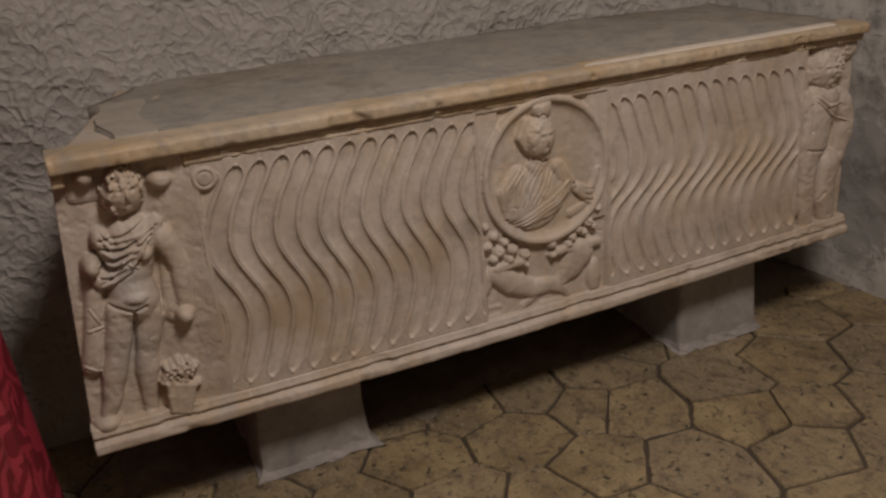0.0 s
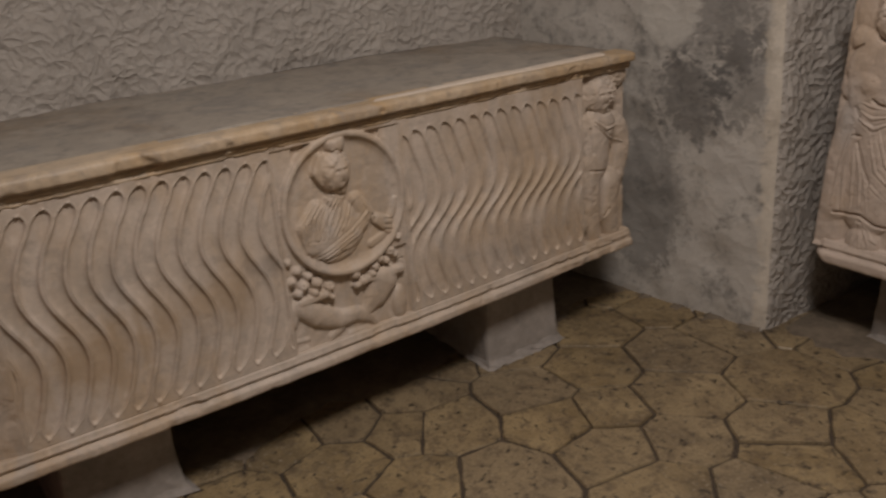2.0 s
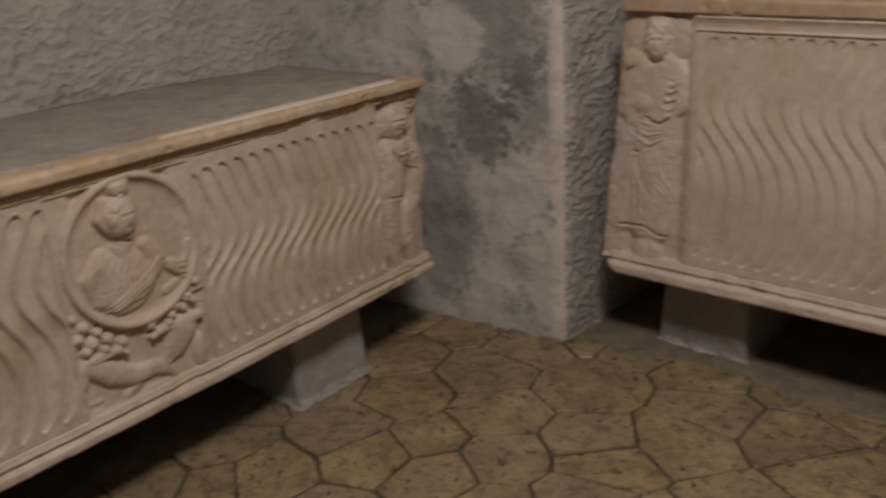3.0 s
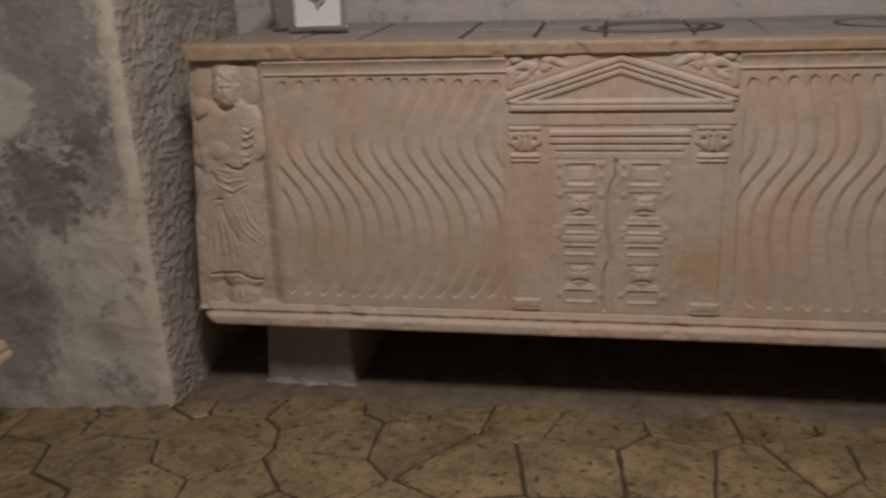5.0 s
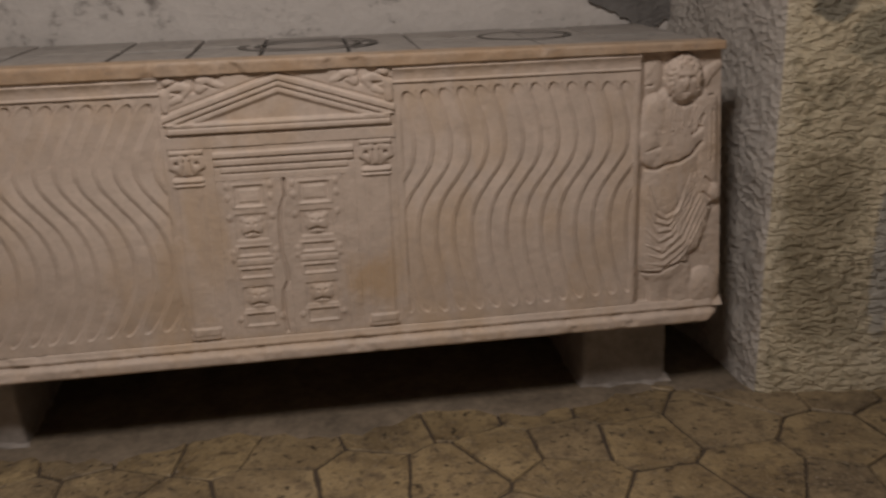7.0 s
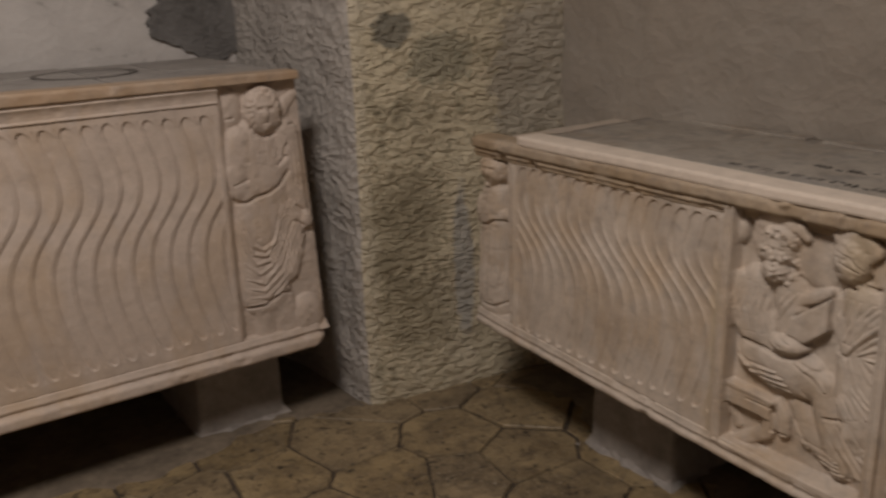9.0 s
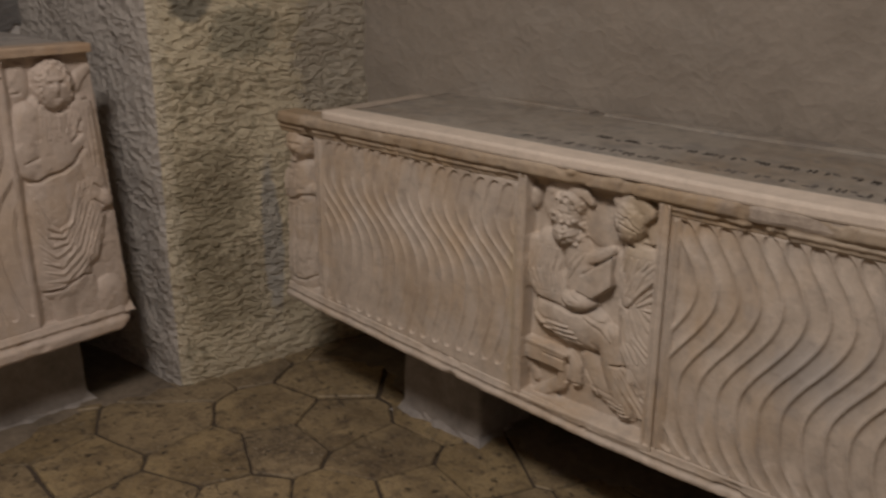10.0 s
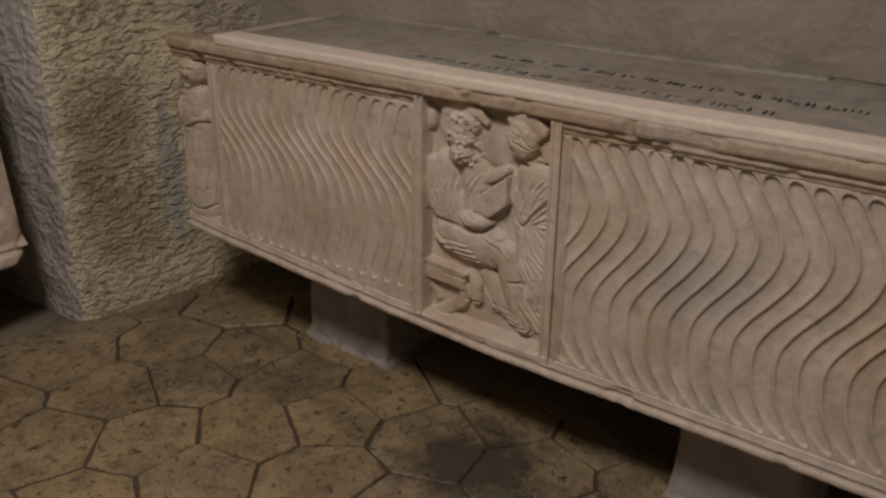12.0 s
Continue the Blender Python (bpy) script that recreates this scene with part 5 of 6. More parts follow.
for u0, u1, gap, head, sg, dep, sway in ((0.135, 0.752, 0.0363, 0.176, 1, 0.0050, SWAY_CL), (1.082, 1.92, 0.0379, 1.106, -1, 0.0066, SWAY_CR)):
    fig = Relief(u0, u1, lambda u: low_c(u) + 0.042, 0.735, 0.0015, 0.0)
    strigils(fig, u0 + 0.016, u1 - 0.012, 0.325 if sg > 0 else 0.288, 0.732, gap, head, sway, sg, dep, 0.55)
    fig.step(u0 + 0.006, u0 + 0.012, 0.2, 0.73, 0.004)
    fig.step(u1 - 0.012, u1 - 0.006, 0.2, 0.73, 0.004)
    fig.soften(1)
    fig.weather(140 + sg, 0.0007)
    fig.make("strigil_panel", M_C, sarc_c, ZC)
fig = Relief(1.92, LC, lambda u: low_c(u) + 0.042, 0.735, 0.004, -0.01)
fig.weather(147, 0.0018)
fig.make("corner_panel", M_C, sarc_c, ZC)
fig = Relief(0.752, 1.082, lambda u: low_c(u) + 0.03, 0.755, 0.0015, -0.028)
fig.blob(0.932, 0.685, 0.048, 0.051, 0.012)
fig.blob(0.776, 0.710, 0.015, 0.029, 0.026)
fig.limb([(0.895, 0.667, 0.005), (0.964, 0.678, 0.005)])
fig.limb([(0.896, 0.650, 0.005), (0.967, 0.661, 0.005)])
fig.limb([(0.815, 0.614, 0.038), (0.809, 0.565, 0.046), (0.828, 0.532, 0.039)], 0.000)
fig.limb([(0.876, 0.621, 0.034), (0.889, 0.583, 0.037), (0.884, 0.550, 0.032)], 0.000)
fig.slab([(0.894, 0.575), (0.962, 0.628), (0.966, 0.570), (0.926, 0.535), (0.885, 0.540)], 0.036)
fig.limb([(0.783, 0.613, 0.021), (0.780, 0.553, 0.024), (0.803, 0.520, 0.023), (0.847, 0.517, 0.021), (0.891, 0.517, 0.015)], 0.012)
fig.blob(0.891, 0.522, 0.041, 0.020, 0.050, 0.006)
fig.limb([(0.906, 0.608, 0.010), (0.932, 0.622, 0.012), (0.958, 0.637, 0.008)], 0.018)
fig.limb([(0.816, 0.474, 0.037), (0.867, 0.470, 0.046), (0.923, 0.469, 0.045), (0.959, 0.462, 0.030)], 0.006)
fig.limb([(0.962, 0.463, 0.026), (0.973, 0.417, 0.028), (0.993, 0.362, 0.026), (1.007, 0.322, 0.019)], 0.008)
fig.limb([(0.918, 0.407, 0.022), (0.944, 0.364, 0.028), (0.988, 0.333, 0.022), (1.019, 0.314, 0.012)], 0.000)
fig.blob(1.006, 0.278, 0.025, 0.018, 0.026)
fig.slab([(0.762, 0.403), (0.870, 0.395), (0.867, 0.362), (0.762, 0.367)], 0.032)
fig.limb([(0.762, 0.407, 0.006), (0.871, 0.399, 0.005)], 0.030)
fig.limb([(0.874, 0.399, 0.011), (0.889, 0.376, 0.016), (0.893, 0.349, 0.015)], 0.010)
fig.limb([(0.774, 0.356, 0.011), (0.792, 0.322, 0.010)], 0.004)
fig.limb([(0.866, 0.360, 0.016), (0.858, 0.331, 0.015), (0.818, 0.303, 0.013), (0.771, 0.275, 0.007)], 0.012)
fig.limb([(0.825, 0.305, 0.010), (0.845, 0.286, 0.010), (0.857, 0.267, 0.006)], 0.006)
fig.limb([(1.019, 0.636, 0.043), (1.026, 0.608, 0.045), (1.022, 0.572, 0.041), (1.019, 0.520, 0.043), (1.028, 0.460, 0.046), (1.043, 0.405, 0.041), (1.057, 0.355, 0.027), (1.066, 0.308, 0.015)], 0.002)
fig.limb([(1.051, 0.638, 0.018), (1.045, 0.607, 0.022), (1.007, 0.551, 0.019), (0.990, 0.544, 0.013)], 0.014)
fig.limb([(0.980, 0.628, 0.013), (0.979, 0.588, 0.015), (0.992, 0.550, 0.013)], 0.012)
fig.limb([(0.979, 0.408, 0.006), (1.016, 0.370, 0.016), (1.048, 0.324, 0.014), (1.055, 0.296, 0.006)], 0.012)
fig.fan([(0.783, 0.618), (0.773, 0.568), (0.790, 0.523)], [(0.846, 0.615), (0.840, 0.572), (0.847, 0.531)], 6, 0.0036, 0.0047)
fig.fan([(0.855, 0.617), (0.849, 0.584), (0.856, 0.559)], [(0.897, 0.620), (0.877, 0.590), (0.865, 0.562)], 3, 0.0034, 0.0040)
fig.fan([(0.787, 0.483), (0.810, 0.455), (0.880, 0.463)], [(0.817, 0.423), (0.881, 0.430), (0.918, 0.429)], 5, 0.0042, 0.0050)
fig.fold([(0.909, 0.498), (0.952, 0.482), (0.971, 0.460)], 0.0050, 0.0040)
fig.fan([(0.907, 0.387), (0.939, 0.345), (1.000, 0.339)], [(0.915, 0.335), (0.965, 0.305), (1.022, 0.310)], 6, 0.0038, 0.0054)
fig.fan([(1.010, 0.539), (1.027, 0.491), (1.074, 0.447)], [(0.985, 0.522), (0.994, 0.461), (1.013, 0.429)], 6, 0.0038, 0.0050)
fig.fan([(1.024, 0.542), (1.048, 0.507), (1.072, 0.483)], [(1.035, 0.545), (1.057, 0.540), (1.071, 0.534)], 3, 0.0034, 0.0043)
fig.fan([(0.976, 0.407), (1.011, 0.357), (1.055, 0.293)], [(1.013, 0.418), (1.044, 0.378), (1.076, 0.375)], 6, 0.0038, 0.0054)
fig.fan([(0.980, 0.638), (0.979, 0.603), (0.989, 0.564)], [(1.051, 0.638), (1.031, 0.609), (1.006, 0.563)], 6, 0.0036, 0.0043)
fig.fan([(1.012, 0.560), (1.038, 0.591), (1.068, 0.622)], [(1.023, 0.550), (1.050, 0.569), (1.070, 0.584)], 3, 0.0034, 0.0043)
fig.cut([(0.762, 0.511), (0.803, 0.504), (0.841, 0.502), (0.879, 0.496), (0.909, 0.501), (0.932, 0.519)], 0.0042, 0.016)
fig.cut([(0.965, 0.642), (0.966, 0.569)], 0.0034, 0.016)
fig.cut([(0.966, 0.566), (0.929, 0.535)], 0.0036, 0.014)
fig.cut([(0.901, 0.579), (0.957, 0.624)], 0.0026, 0.010)
fig.cut([(0.972, 0.570), (0.986, 0.540), (1.003, 0.537), (1.033, 0.575), (1.069, 0.608)], 0.0030, 0.010)
fig.cut([(0.784, 0.437), (0.830, 0.421), (0.875, 0.417)], 0.0030, 0.010)
fig.cut([(0.906, 0.414), (0.884, 0.431)], 0.0030, 0.008)
fig.cut([(0.976, 0.412), (1.005, 0.416)], 0.0030, 0.012)
fig.cut([(1.036, 0.317), (1.079, 0.324)], 0.0028, 0.010)
fig.cut([(0.817, 0.389), (0.869, 0.387)], 0.0020, 0.006)
fig.cut([(0.863, 0.528), (0.888, 0.519)], 0.0016, 0.007)
fig.cut([(0.872, 0.537), (0.902, 0.528)], 0.0016, 0.007)
fig.cut([(0.884, 0.542), (0.911, 0.538)], 0.0016, 0.006)
fig.cut([(0.875, 0.386), (0.870, 0.341), (0.899, 0.344)], 0.0026, 0.010)
fig.blob(0.857, 0.713, 0.041, 0.031, 0.046)
fig.head(0.853, 0.690, 0.036, 0.042, 0.048, 0.5, 0.0070, 41)
fig.blob(0.852, 0.651, 0.031, 0.025, 0.050, 0.004)
fig.limb([(0.819, 0.727, 0.015), (0.814, 0.696, 0.014), (0.823, 0.677, 0.011)], 0.020)
fig.limb([(0.825, 0.735, 0.015), (0.861, 0.746, 0.015), (0.896, 0.735, 0.013), (0.909, 0.722, 0.008)], 0.022)
fig.head(0.994, 0.706, 0.037, 0.046, 0.050, -0.8, 0.0030, 43, 0.010)
fig.limb([(0.975, 0.741, 0.015), (1.012, 0.747, 0.019), (1.035, 0.728, 0.014), (1.025, 0.716, 0.011)], 0.034)
fig.limb([(1.039, 0.707, 0.013), (1.043, 0.675, 0.014)], 0.012)
fig.cut([(1.025, 0.666), (1.041, 0.664), (1.058, 0.671)], 0.0040, 0.014)
fig.cut([(0.973, 0.666), (0.990, 0.662), (1.006, 0.658)], 0.0040, 0.014)
fig.cut([(0.973, 0.719), (0.998, 0.714), (1.021, 0.694)], 0.0020, 0.007)
fig.cut([(0.962, 0.722), (0.982, 0.702), (1.016, 0.691)], 0.0020, 0.006)
curl = random.Random(6)
for i in range(16):
    fig.cut([(0.871 + curl.uniform(-0.03, 0.03), 0.700 + curl.uniform(-0.012, 0.034))] * 2, 0.0028, 0.008)
for i in range(90):
    a, k = curl.uniform(0, 2 * math.pi), math.sqrt(curl.uniform(0, 1))
    u, v = 0.871 + 0.028 * k * math.cos(a), 0.657 + 0.026 * k * math.sin(a)
    fig.H += 0.005 * np.clip(1 - ((fig.U - u) ** 2 + (fig.V - v) ** 2) / 0.0045 ** 2, 0, 1)
fig.H = fig.ground + 0.62 * (fig.H - fig.ground)
for u0, u1 in ((0.752, 0.772), (1.060, 1.082)):
    m = (fig.U > u0 - 0.001) & (fig.U < u1 + 0.001)
    fig.H = np.where(m, np.maximum(fig.H, 0.004 + 0.004 * (np.abs(fig.U - (u0 + u1) / 2) > 0.005)), fig.H)
fig.H = np.maximum(fig.H, -0.028 + 0.036 * np.clip(1 - (fig.V - 0.285) / 0.01, 0, 1))
fig.soften(1)
fig.weather(175, 0.0011)
fig.make("couple_relief", M_C, sarc_c, ZC, "seated bearded man reading beside a standing draped woman")
fig = Relief(0, 0.135, lambda u: low_c(u) + 0.03, 0.755, 0.002, -0.035)
fig.limb([(0.042, 0.639, 0.046), (0.039, 0.576, 0.055)])
fig.limb([(0.049, 0.561, 0.055), (0.048, 0.476, 0.057), (0.037, 0.359, 0.062)])
fig.limb([(-0.000, 0.611, 0.029), (-0.003, 0.577, 0.027), (0.058, 0.579, 0.023), (0.097, 0.594, 0.018)], 0.010)
fig.blob(-0.032, 0.299, 0.080, 0.031, 0.030)
fig.blob(0.099, 0.730, 0.044, 0.040, 0.012)
fig.fan([(0.010, 0.638), (0.009, 0.588)], [(0.093, 0.650), (0.080, 0.600)], 5, 0.0036, 0.0060)
fig.fan([(0.021, 0.548), (0.020, 0.462), (0.011, 0.362)], [(0.104, 0.554), (0.099, 0.478), (0.085, 0.379)], 5, 0.0036, 0.0060)
fig.cut([(-0.002, 0.561), (0.043, 0.567), (0.064, 0.580), (0.098, 0.582)], 0.0040, 0.014)
fig.cut([(0.023, 0.353), (0.062, 0.354), (0.106, 0.375)], 0.0030, 0.012)
fig.cut([(0.007, 0.658), (0.039, 0.658), (0.079, 0.674)], 0.0040, 0.012)
fig.head(0.049, 0.706, 0.046, 0.045, 0.042, 0.1, 0.0040, 45)
fig.H = np.maximum(fig.H, -0.035 + 0.04 * np.clip(1 - (fig.V - 0.325) / 0.012, 0, 1))
fig.H = np.maximum(fig.H, -0.035 + 0.037 * np.clip((fig.U - 0.118) / 0.006, 0, 1))
fig.soften(1)
fig.weather(180, 0.0016, 0.002)
fig.make("corner_figure", M_C, sarc_c, ZC, "small worn draped standing figure")


# worn cut marks on the top of the couple sarcophagus
mark_rng = random.Random(8)
for u, y, end in ((0.66, 0.115, 1.40), (0.78, 0.215, 1.50)):
    while u < end:
        for k in range(mark_rng.choice((2, 3, 4, 6))):
            wide = mark_rng.random() < 0.25
            w, d = (0.010, 0.003) if wide else (0.003, 0.020)
            a = y + mark_rng.uniform(-0.002, 0.002) + (0.016 if wide and mark_rng.random() < 0.5 else 0)
            z = 0.7965 - ZC
            part("cut_mark", rounded_box(u, u + w, a, a + d, z - 0.003, z + 0.0020, 0), M_MARK, sarc_c, "dark worn bar")
            u += w + mark_rng.choice((0.005, 0.007, 0.009))
        u += 0.014


# ---- supports ----
def support_block(x0, x1, y0, y1, top, seed, label):
    """A plastered masonry block, slightly wider at the foot, with a mortar skirt on the floor."""
    root = thing("support_block", pose((x0 + x1) / 2, (y0 + y1) / 2, 0), label, "support block", "sarcophagus supports")
    a, b = (x1 - x0) / 2, (y1 - y0) / 2
    bm = rounded_box(-a, a, -b, b, 0.0, top, 0.012, 0.005, 5, seed)
    for v in bm.verts:
        k = 0.010 * (1 - v.co.z / top) ** 2
        v.co.x, v.co.y = v.co.x + math.copysign(k, v.co.x), v.co.y + math.copysign(k, v.co.y)
    part("block", bm, M_BLOCK, root)
    bm = bmesh.new()
    rng, rings = random.Random(seed), []
    for k, z in ((1.02, 0.03), (1.10, 0.012), (1.2, 0.003), (1.22, -0.004)):
        ring = []
        for i in range(40):
            t = 2 * math.pi * i / 40
            c, s = math.cos(t), math.sin(t)
            m = max(abs(c), abs(s))
            j = 1 + (k - 1) * rng.uniform(0.55, 1.35)
            ring.append(bm.verts.new((a * (c / m) + math.copysign(min(abs(c / m), 1) * (j - 1) * 0.11, c), b * (s / m) + math.copysign(min(abs(s / m), 1) * (j - 1) * 0.11, s), z)))
        rings.append(ring)
    for r, q in zip(rings[:-1], rings[1:]):
        for i in range(40):
            bm.faces.new((r[i], r[(i + 1) % 40], q[(i + 1) % 40], q[i]))
    bm.faces.new(rings[0])
    part("mortar_skirt", bm, M_BLOCK, root, "smeared mortar foot")
    return root


support_block(-1.90, -1.50, 0.385, 0.622, 0.236, 1, "plastered block carrying the roundel sarcophagus")
support_block(-1.88, -1.475, 1.478, 1.718, 0.243, 2, "plastered block carrying the roundel sarcophagus")
support_block(-0.885, -0.642, 2.335, 2.74, 0.238, 3, "plastered block carrying the door sarcophagus")
support_block(0.848, 1.08, 2.35, 2.74, 0.238, 4, "plastered block carrying the door sarcophagus")
support_block(1.64, 1.90, 1.435, 1.69, 0.272, 5, "plastered block carrying the couple sarcophagus")
support_block(1.60, 1.90, 0.41, 0.645, 0.25, 6, "plastered block carrying the couple sarcophagus")


# ---- table with the red cloth ----
cloth = thing("cloth_covered_table", pose(-1.405, -0.41, 0), "table draped to the floor in crimson floral damask", "table")
n_ring, rows_ = 160, 26
verts, faces = [], []
for j in range(rows_ + 1):
    z = 0.86 * (1 - j / rows_) + 0.006
    drop = 1 - z / 0.866
    for i in range(n_ring):
        t = 2 * math.pi * i / n_ring
        c, s = math.cos(t), math.sin(t)
        m = (abs(c) ** 12 + abs(s) ** 12) ** (1 / 12)
        wave = 0.012 * drop * math.sin(17 * t + 1.3) + 0.008 * drop * math.sin(29 * t)
        verts.append(((0.21 + 0.03 * drop + wave) * c / m, (0.34 + 0.035 * drop + wave) * s / m, z))
for j in range(rows_):
    for i in range(n_ring):
        k = (i + 1) % n_ring
        faces.append((j * n_ring + i, (j + 1) * n_ring + i, (j + 1) * n_ring + k, j * n_ring + k))
mesh_object("cloth_skirt", verts, faces, M_CLOTH, cloth, "crimson floral damask hanging in shallow folds")
rim_low = [(x * 0.999, y * 0.999, z - 0.012) for x, y, z in verts[:n_ring]]
mesh_object("cloth_top", verts[:n_ring] + rim_low, [tuple(range(n_ring)), tuple(range(2 * n_ring - 1, n_ring - 1, -1))] + [(i, n_ring + i, n_ring + (i + 1) % n_ring, (i + 1) % n_ring) for i in range(n_ring)], M_CLOTH, cloth, "flat crimson damask table top", False)


# ---- picture frames on the door sarcophagus ----
def picture_frame(x, y, z, turn, w, h, label, emblem):
    root = thing("picture_frame", pose(x, y, z, 0, 0, turn) @ pose(0, 0, 0, -10, 0, 0), label, "picture frame", "small silver frames")
    t = 0.014
    for name, x0, x1, z0, z1, e in (("bottom_rail", -w / 2 - 0.008, w / 2 + 0.008, 0, t, 0.006), ("top_rail", -w / 2, w / 2, h - t, h, 0.0), ("side_rail", -w / 2, -w / 2 + t, t, h - t, 0.0), ("side_rail", w / 2 - t, w / 2, t, h - t, 0.0)):
        part(name, rounded_box(x0, x1, -0.008 - e, 0.008, z0, z1, 0.004), M_SILVER, root)
    part("card", rounded_box(-w / 2 + t - 0.002, w / 2 - t + 0.002, -0.001, 0.004, t - 0.002, h - t + 0.002, 0), M_CARD if emblem else M_SILVER, root, "white card" if emblem else "")
    part("back_stay", rounded_box(-0.02, 0.02, 0.008, 0.012, 0.0, h * 0.7, 0), M_DARK, root)
    if emblem:
        for k, (s, r) in enumerate(((0.036, 0.0045), (0.022, 0.006))):
            verts, faces, n = [], [], 44
            for i in range(n):
                a = 2 * math.pi * i / n
                hx, hz = 16 * math.sin(a) ** 3 / 16, (13 * math.cos(a) - 5 * math.cos(2 * a) - 2 * math.cos(3 * a) - math.cos(4 * a)) / 16
                wob = 1 + (0.09 * math.sin(11 * a) if k == 0 else 0)
                cx, cz = hx * s * wob, h * 0.5 + hz * s * 1.25 * wob
                d = math.hypot(hx, hz) + 1e-6
                for e, yy in ((-r, -0.0015), (0, -0.0045), (r, -0.0015)):
                    verts.append((cx + e * hx / d, yy, cz + e * hz / d))
            for i in range(n):
                j = (i + 1) % n
                for q in (0, 1):
                    faces.append((3 * i + q, 3 * i + q + 1, 3 * j + q + 1, 3 * j + q))
            mesh_object("heart_emblem", verts, faces, M_EMBLEM, root, "grey wreathed heart emblem")
        part("text_bar", rounded_box(-0.012, 0.012, -0.0025, -0.0012, h * 0.74, h * 0.77, 0), M_DARK, root)
    return root


picture_frame(-0.705, 2.49, 0.972, 4, 0.150, 0.21, "silver-framed white card with a wreathed heart emblem", True)
picture_frame(-0.815, 2.60, 0.972, 62, 0.12, 0.19, "silver picture frame turned away beside the heart card", False)


# ---- floor ----
def clip_poly(poly, nx, ny, d):
    out = []
    for a, b in zip(poly, poly[1:] + poly[:1]):
        da, db = a[0] * nx + a[1] * ny - d, b[0] * nx + b[1] * ny - d
        if da <= 0:
            out.append(a)
        if da * db < 0:
            t = da / (da - db)
            out.append((a[0] + t * (b[0] - a[0]), a[1] + t * (b[1] - a[1])))
    return out


floor = thing("floor", pose(0, 0, 0), "worn ochre travertine floor of irregular six-sided slabs", "floor", kind="structure")
part("bed", rounded_box(-2.1, 2.1, -1.8, 3.0, -0.12, -0.006, 0), M_JOINT, floor, "earth-filled joints")
def mortar_apron(p, q, width, seed):
    """Trowelled mortar over the paving at the foot of a wall, its free edge ragged; p to q is the free edge, the wall lies to its left."""
    p, q = Vector((*p, 0)), Vector((*q, 0))
    way = (q - p).normalized()
    side = Vector((-way.y, way.x, 0))
    n, rng, verts = 60, random.Random(seed), []
    for i in range(n + 1):
        w = 0.035 * math.sin(i * 0.45 + seed) + rng.uniform(-0.02, 0.02)
        for k, z in ((0, -0.004), (0.012, 0.0035), (0.07, 0.0065), (width, 0.012)):
            a = p.lerp(q, i / n) + side * (k + (w if k < 0.1 else 0))
            verts.append((a.x, a.y, z + rng.uniform(-0.001, 0.001)))
    faces = [(4 * i + k, 4 * i + 4 + k, 4 * i + 5 + k, 4 * i + 1 + k) for i in range(n) for k in range(3)]
    return mesh_object("mortar_apron", verts, faces, M_APRON, floor, "smeared mortar over the paving")


mortar_apron((-1.08, 2.225), (1.28, 2.275), 0.5, 3)
mortar_apron((1.72, 2.10), (1.66, 0.2), 0.25, 5)
mortar_apron((-1.56, 0.1), (-1.56, 2.1), 0.38, 8)
mortar_apron((-1.60, 2.11), (-1.12, 2.155), 0.05, 11)
# slab centres along the walk, then a loose honeycomb for the rest
SLABS_WEST = [(-1.49, 1.22), (-1.38, 1.14), (-1.33, 1.21), (-1.3, 1.48), (-1.16, 1.44), (-1.11, 1.55), (-1.16, 1.03), (-1.06, 1.18), (-0.99, 1.46), (-1.35, 0.93), (-1.51, 1.04), (-1.04, 1.74), (-0.77, 1.78), (-0.61, 1.89), (-0.91, 1.59), (-0.71, 1.72), (-0.8, 1.43), (-1.29, 1.67), (-0.92, 1.99), (-1.19, 1.9), (-1.46, 1.83), (-0.6, 2.06)]
SLABS_EAST = [(0.91, 2.06), (1.15, 1.87), (1.3, 1.79), (1.44, 1.56), (0.93, 1.79), (1.06, 1.64), (1.24, 1.48), (1.38, 1.39), (1.19, 1.25), (1.05, 1.44), (1.47, 1.15), (1.45, 1.77), (1.37, 1.93), (0.85, 1.56), (1.14, 2.1), (1.56, 1.34), (1.63, 1.05), (1.51, 0.89), (1.64, 1.97)]
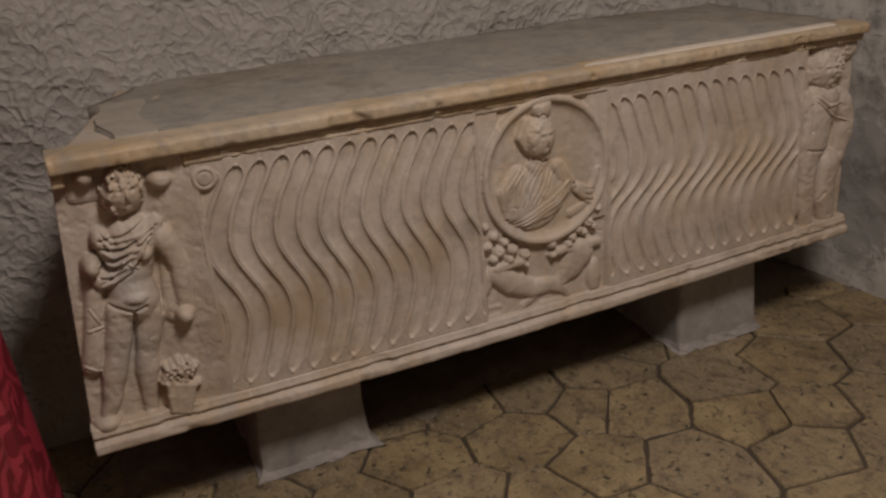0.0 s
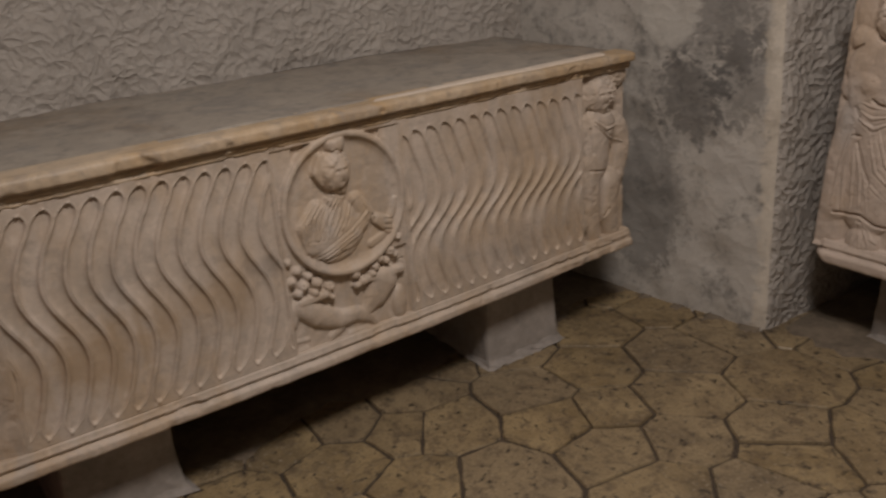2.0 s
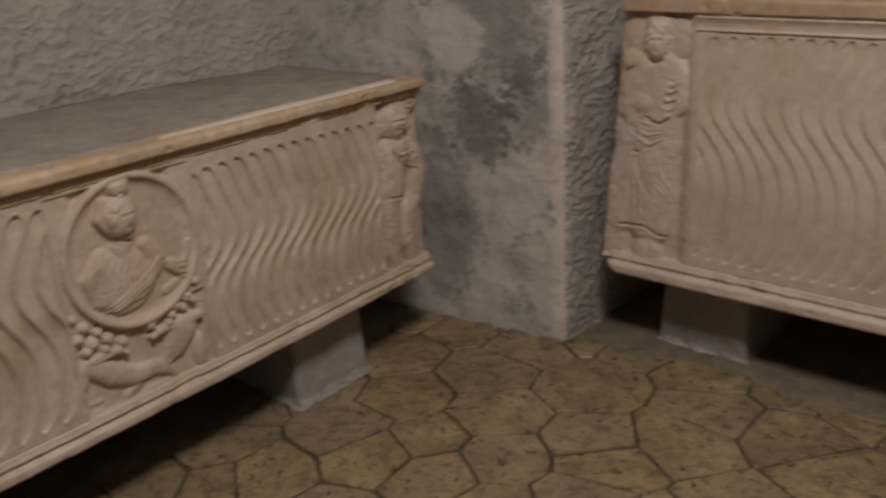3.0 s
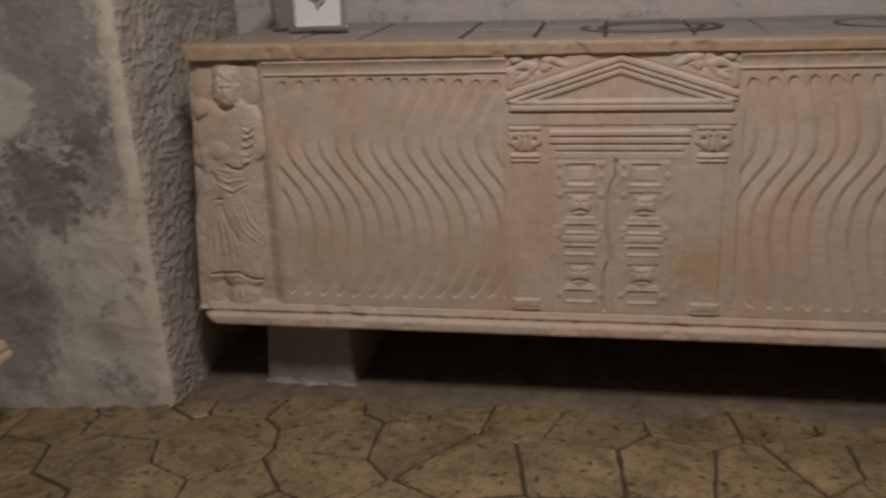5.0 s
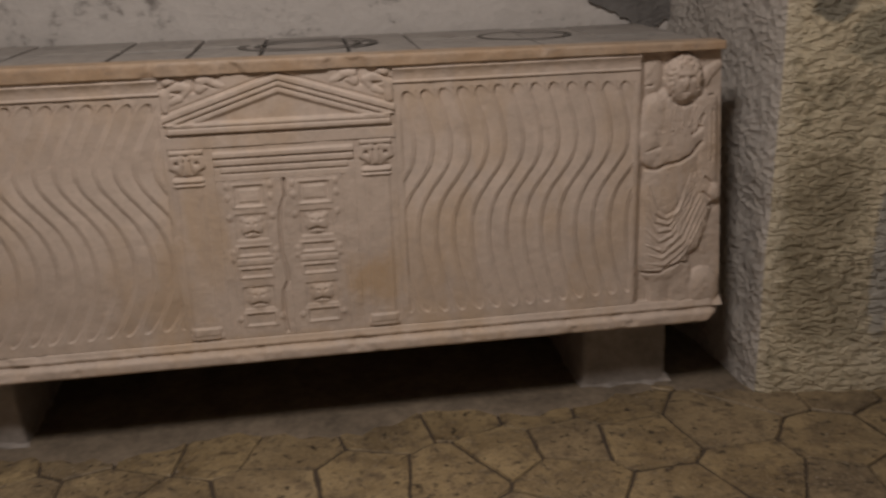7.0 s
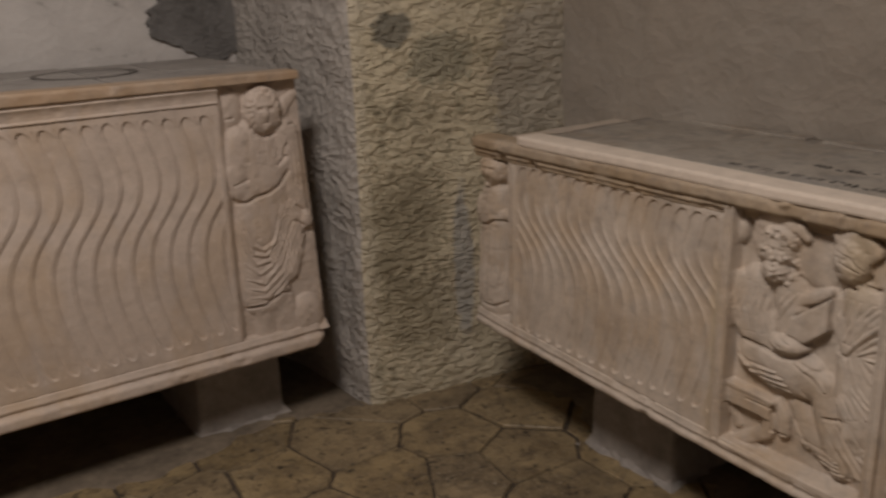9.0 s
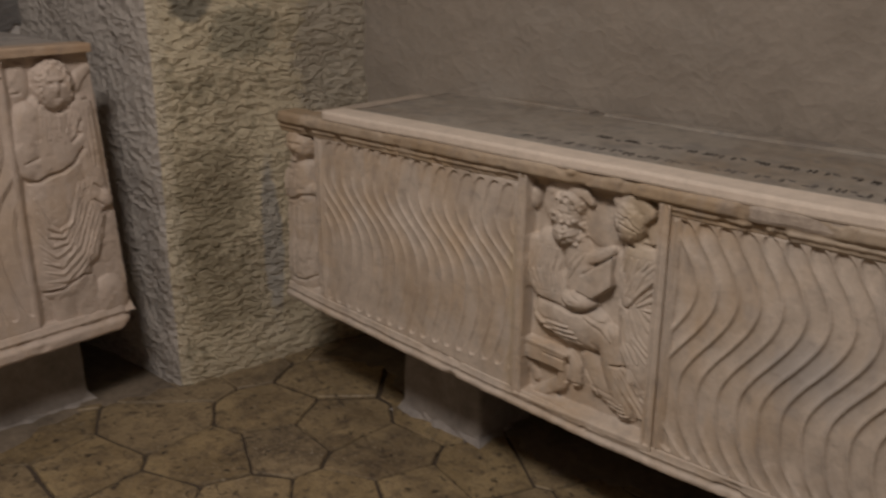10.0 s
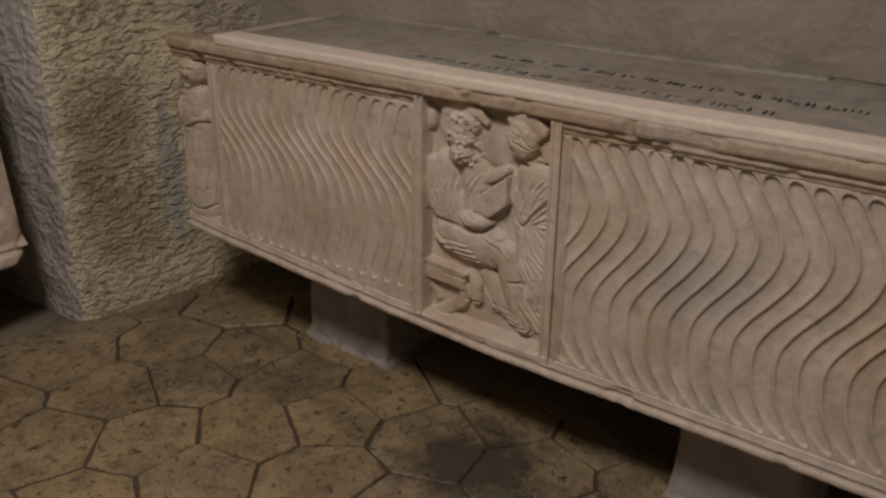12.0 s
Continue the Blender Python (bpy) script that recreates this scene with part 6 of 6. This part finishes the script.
SLABS_NORTH = [(-0.41, 2.06), (-0.26, 1.95), (-0.14, 2.25), (0.21, 2.02), (0.43, 2.0), (0.73, 2.08), (-0.0, 2.0), (0.69, 1.92), (0.56, 2.07), (0.04, 2.19)]
seeds = SLABS_WEST + SLABS_EAST + SLABS_NORTH
tile_rng = random.Random(21)
pitch = 0.2
for r in range(-9, 18):
    for c in range(-11, 12):
        x, y = c * pitch + (pitch / 2 if r % 2 else 0) + tile_rng.uniform(-0.03, 0.03), r * pitch * 0.866 + tile_rng.uniform(-0.03, 0.03)
        if -1.98 < x < 1.98 and -1.65 < y < 2.85 and all((x - a) ** 2 + (y - b) ** 2 > 0.155 ** 2 for a, b in seeds):
            seeds.append((x, y))
for n, (x, y) in enumerate(seeds):
    poly = [(-0.3, -0.3), (0.3, -0.3), (0.3, 0.3), (-0.3, 0.3)]
    for a, b in seeds:
        dx, dy = a - x, b - y
        d = math.hypot(dx, dy)
        if 0 < d < 0.62:
            poly = clip_poly(poly, dx / d, dy / d, d / 2 - 0.0012 - tile_rng.uniform(0, 0.0028))
    if len(poly) < 3:
        continue
    rough_edge = []
    for (ax, ay), (bx, by) in zip(poly, poly[1:] + poly[:1]):
        long = math.hypot(bx - ax, by - ay)
        rough_edge.append((ax * 0.985, ay * 0.985))
        for f in (0.28, 0.52, 0.77) if long > 0.05 else ():
            j = tile_rng.uniform(-0.0035, 0.0012) / max(long, 0.01)
            rough_edge.append((ax + f * (bx - ax) + j * (by - ay), ay + f * (by - ay) - j * (bx - ax)))
    poly = rough_edge
    lift = tile_rng.uniform(-0.002, 0.002)
    tilt = (tile_rng.uniform(-0.012, 0.012), tile_rng.uniform(-0.012, 0.012))
    k, m = len(poly), []
    for inset, z in ((1.0, -0.014), (1.0, -0.004), (0.98, 0.0)):
        m += [(px * inset, py * inset, z + lift + (tilt[0] * px + tilt[1] * py if z > -0.01 else 0)) for px, py in poly]
    fs = [(j * k + i, j * k + (i + 1) % k, (j + 1) * k + (i + 1) % k, (j + 1) * k + i) for j in (0, 1) for i in range(k)]
    fs.append(tuple(range(2 * k, 3 * k)))
    ob = mesh_object("paving_slab", m, fs, M_TILE, floor, "", False)
    ob.location = (x, y, 0)
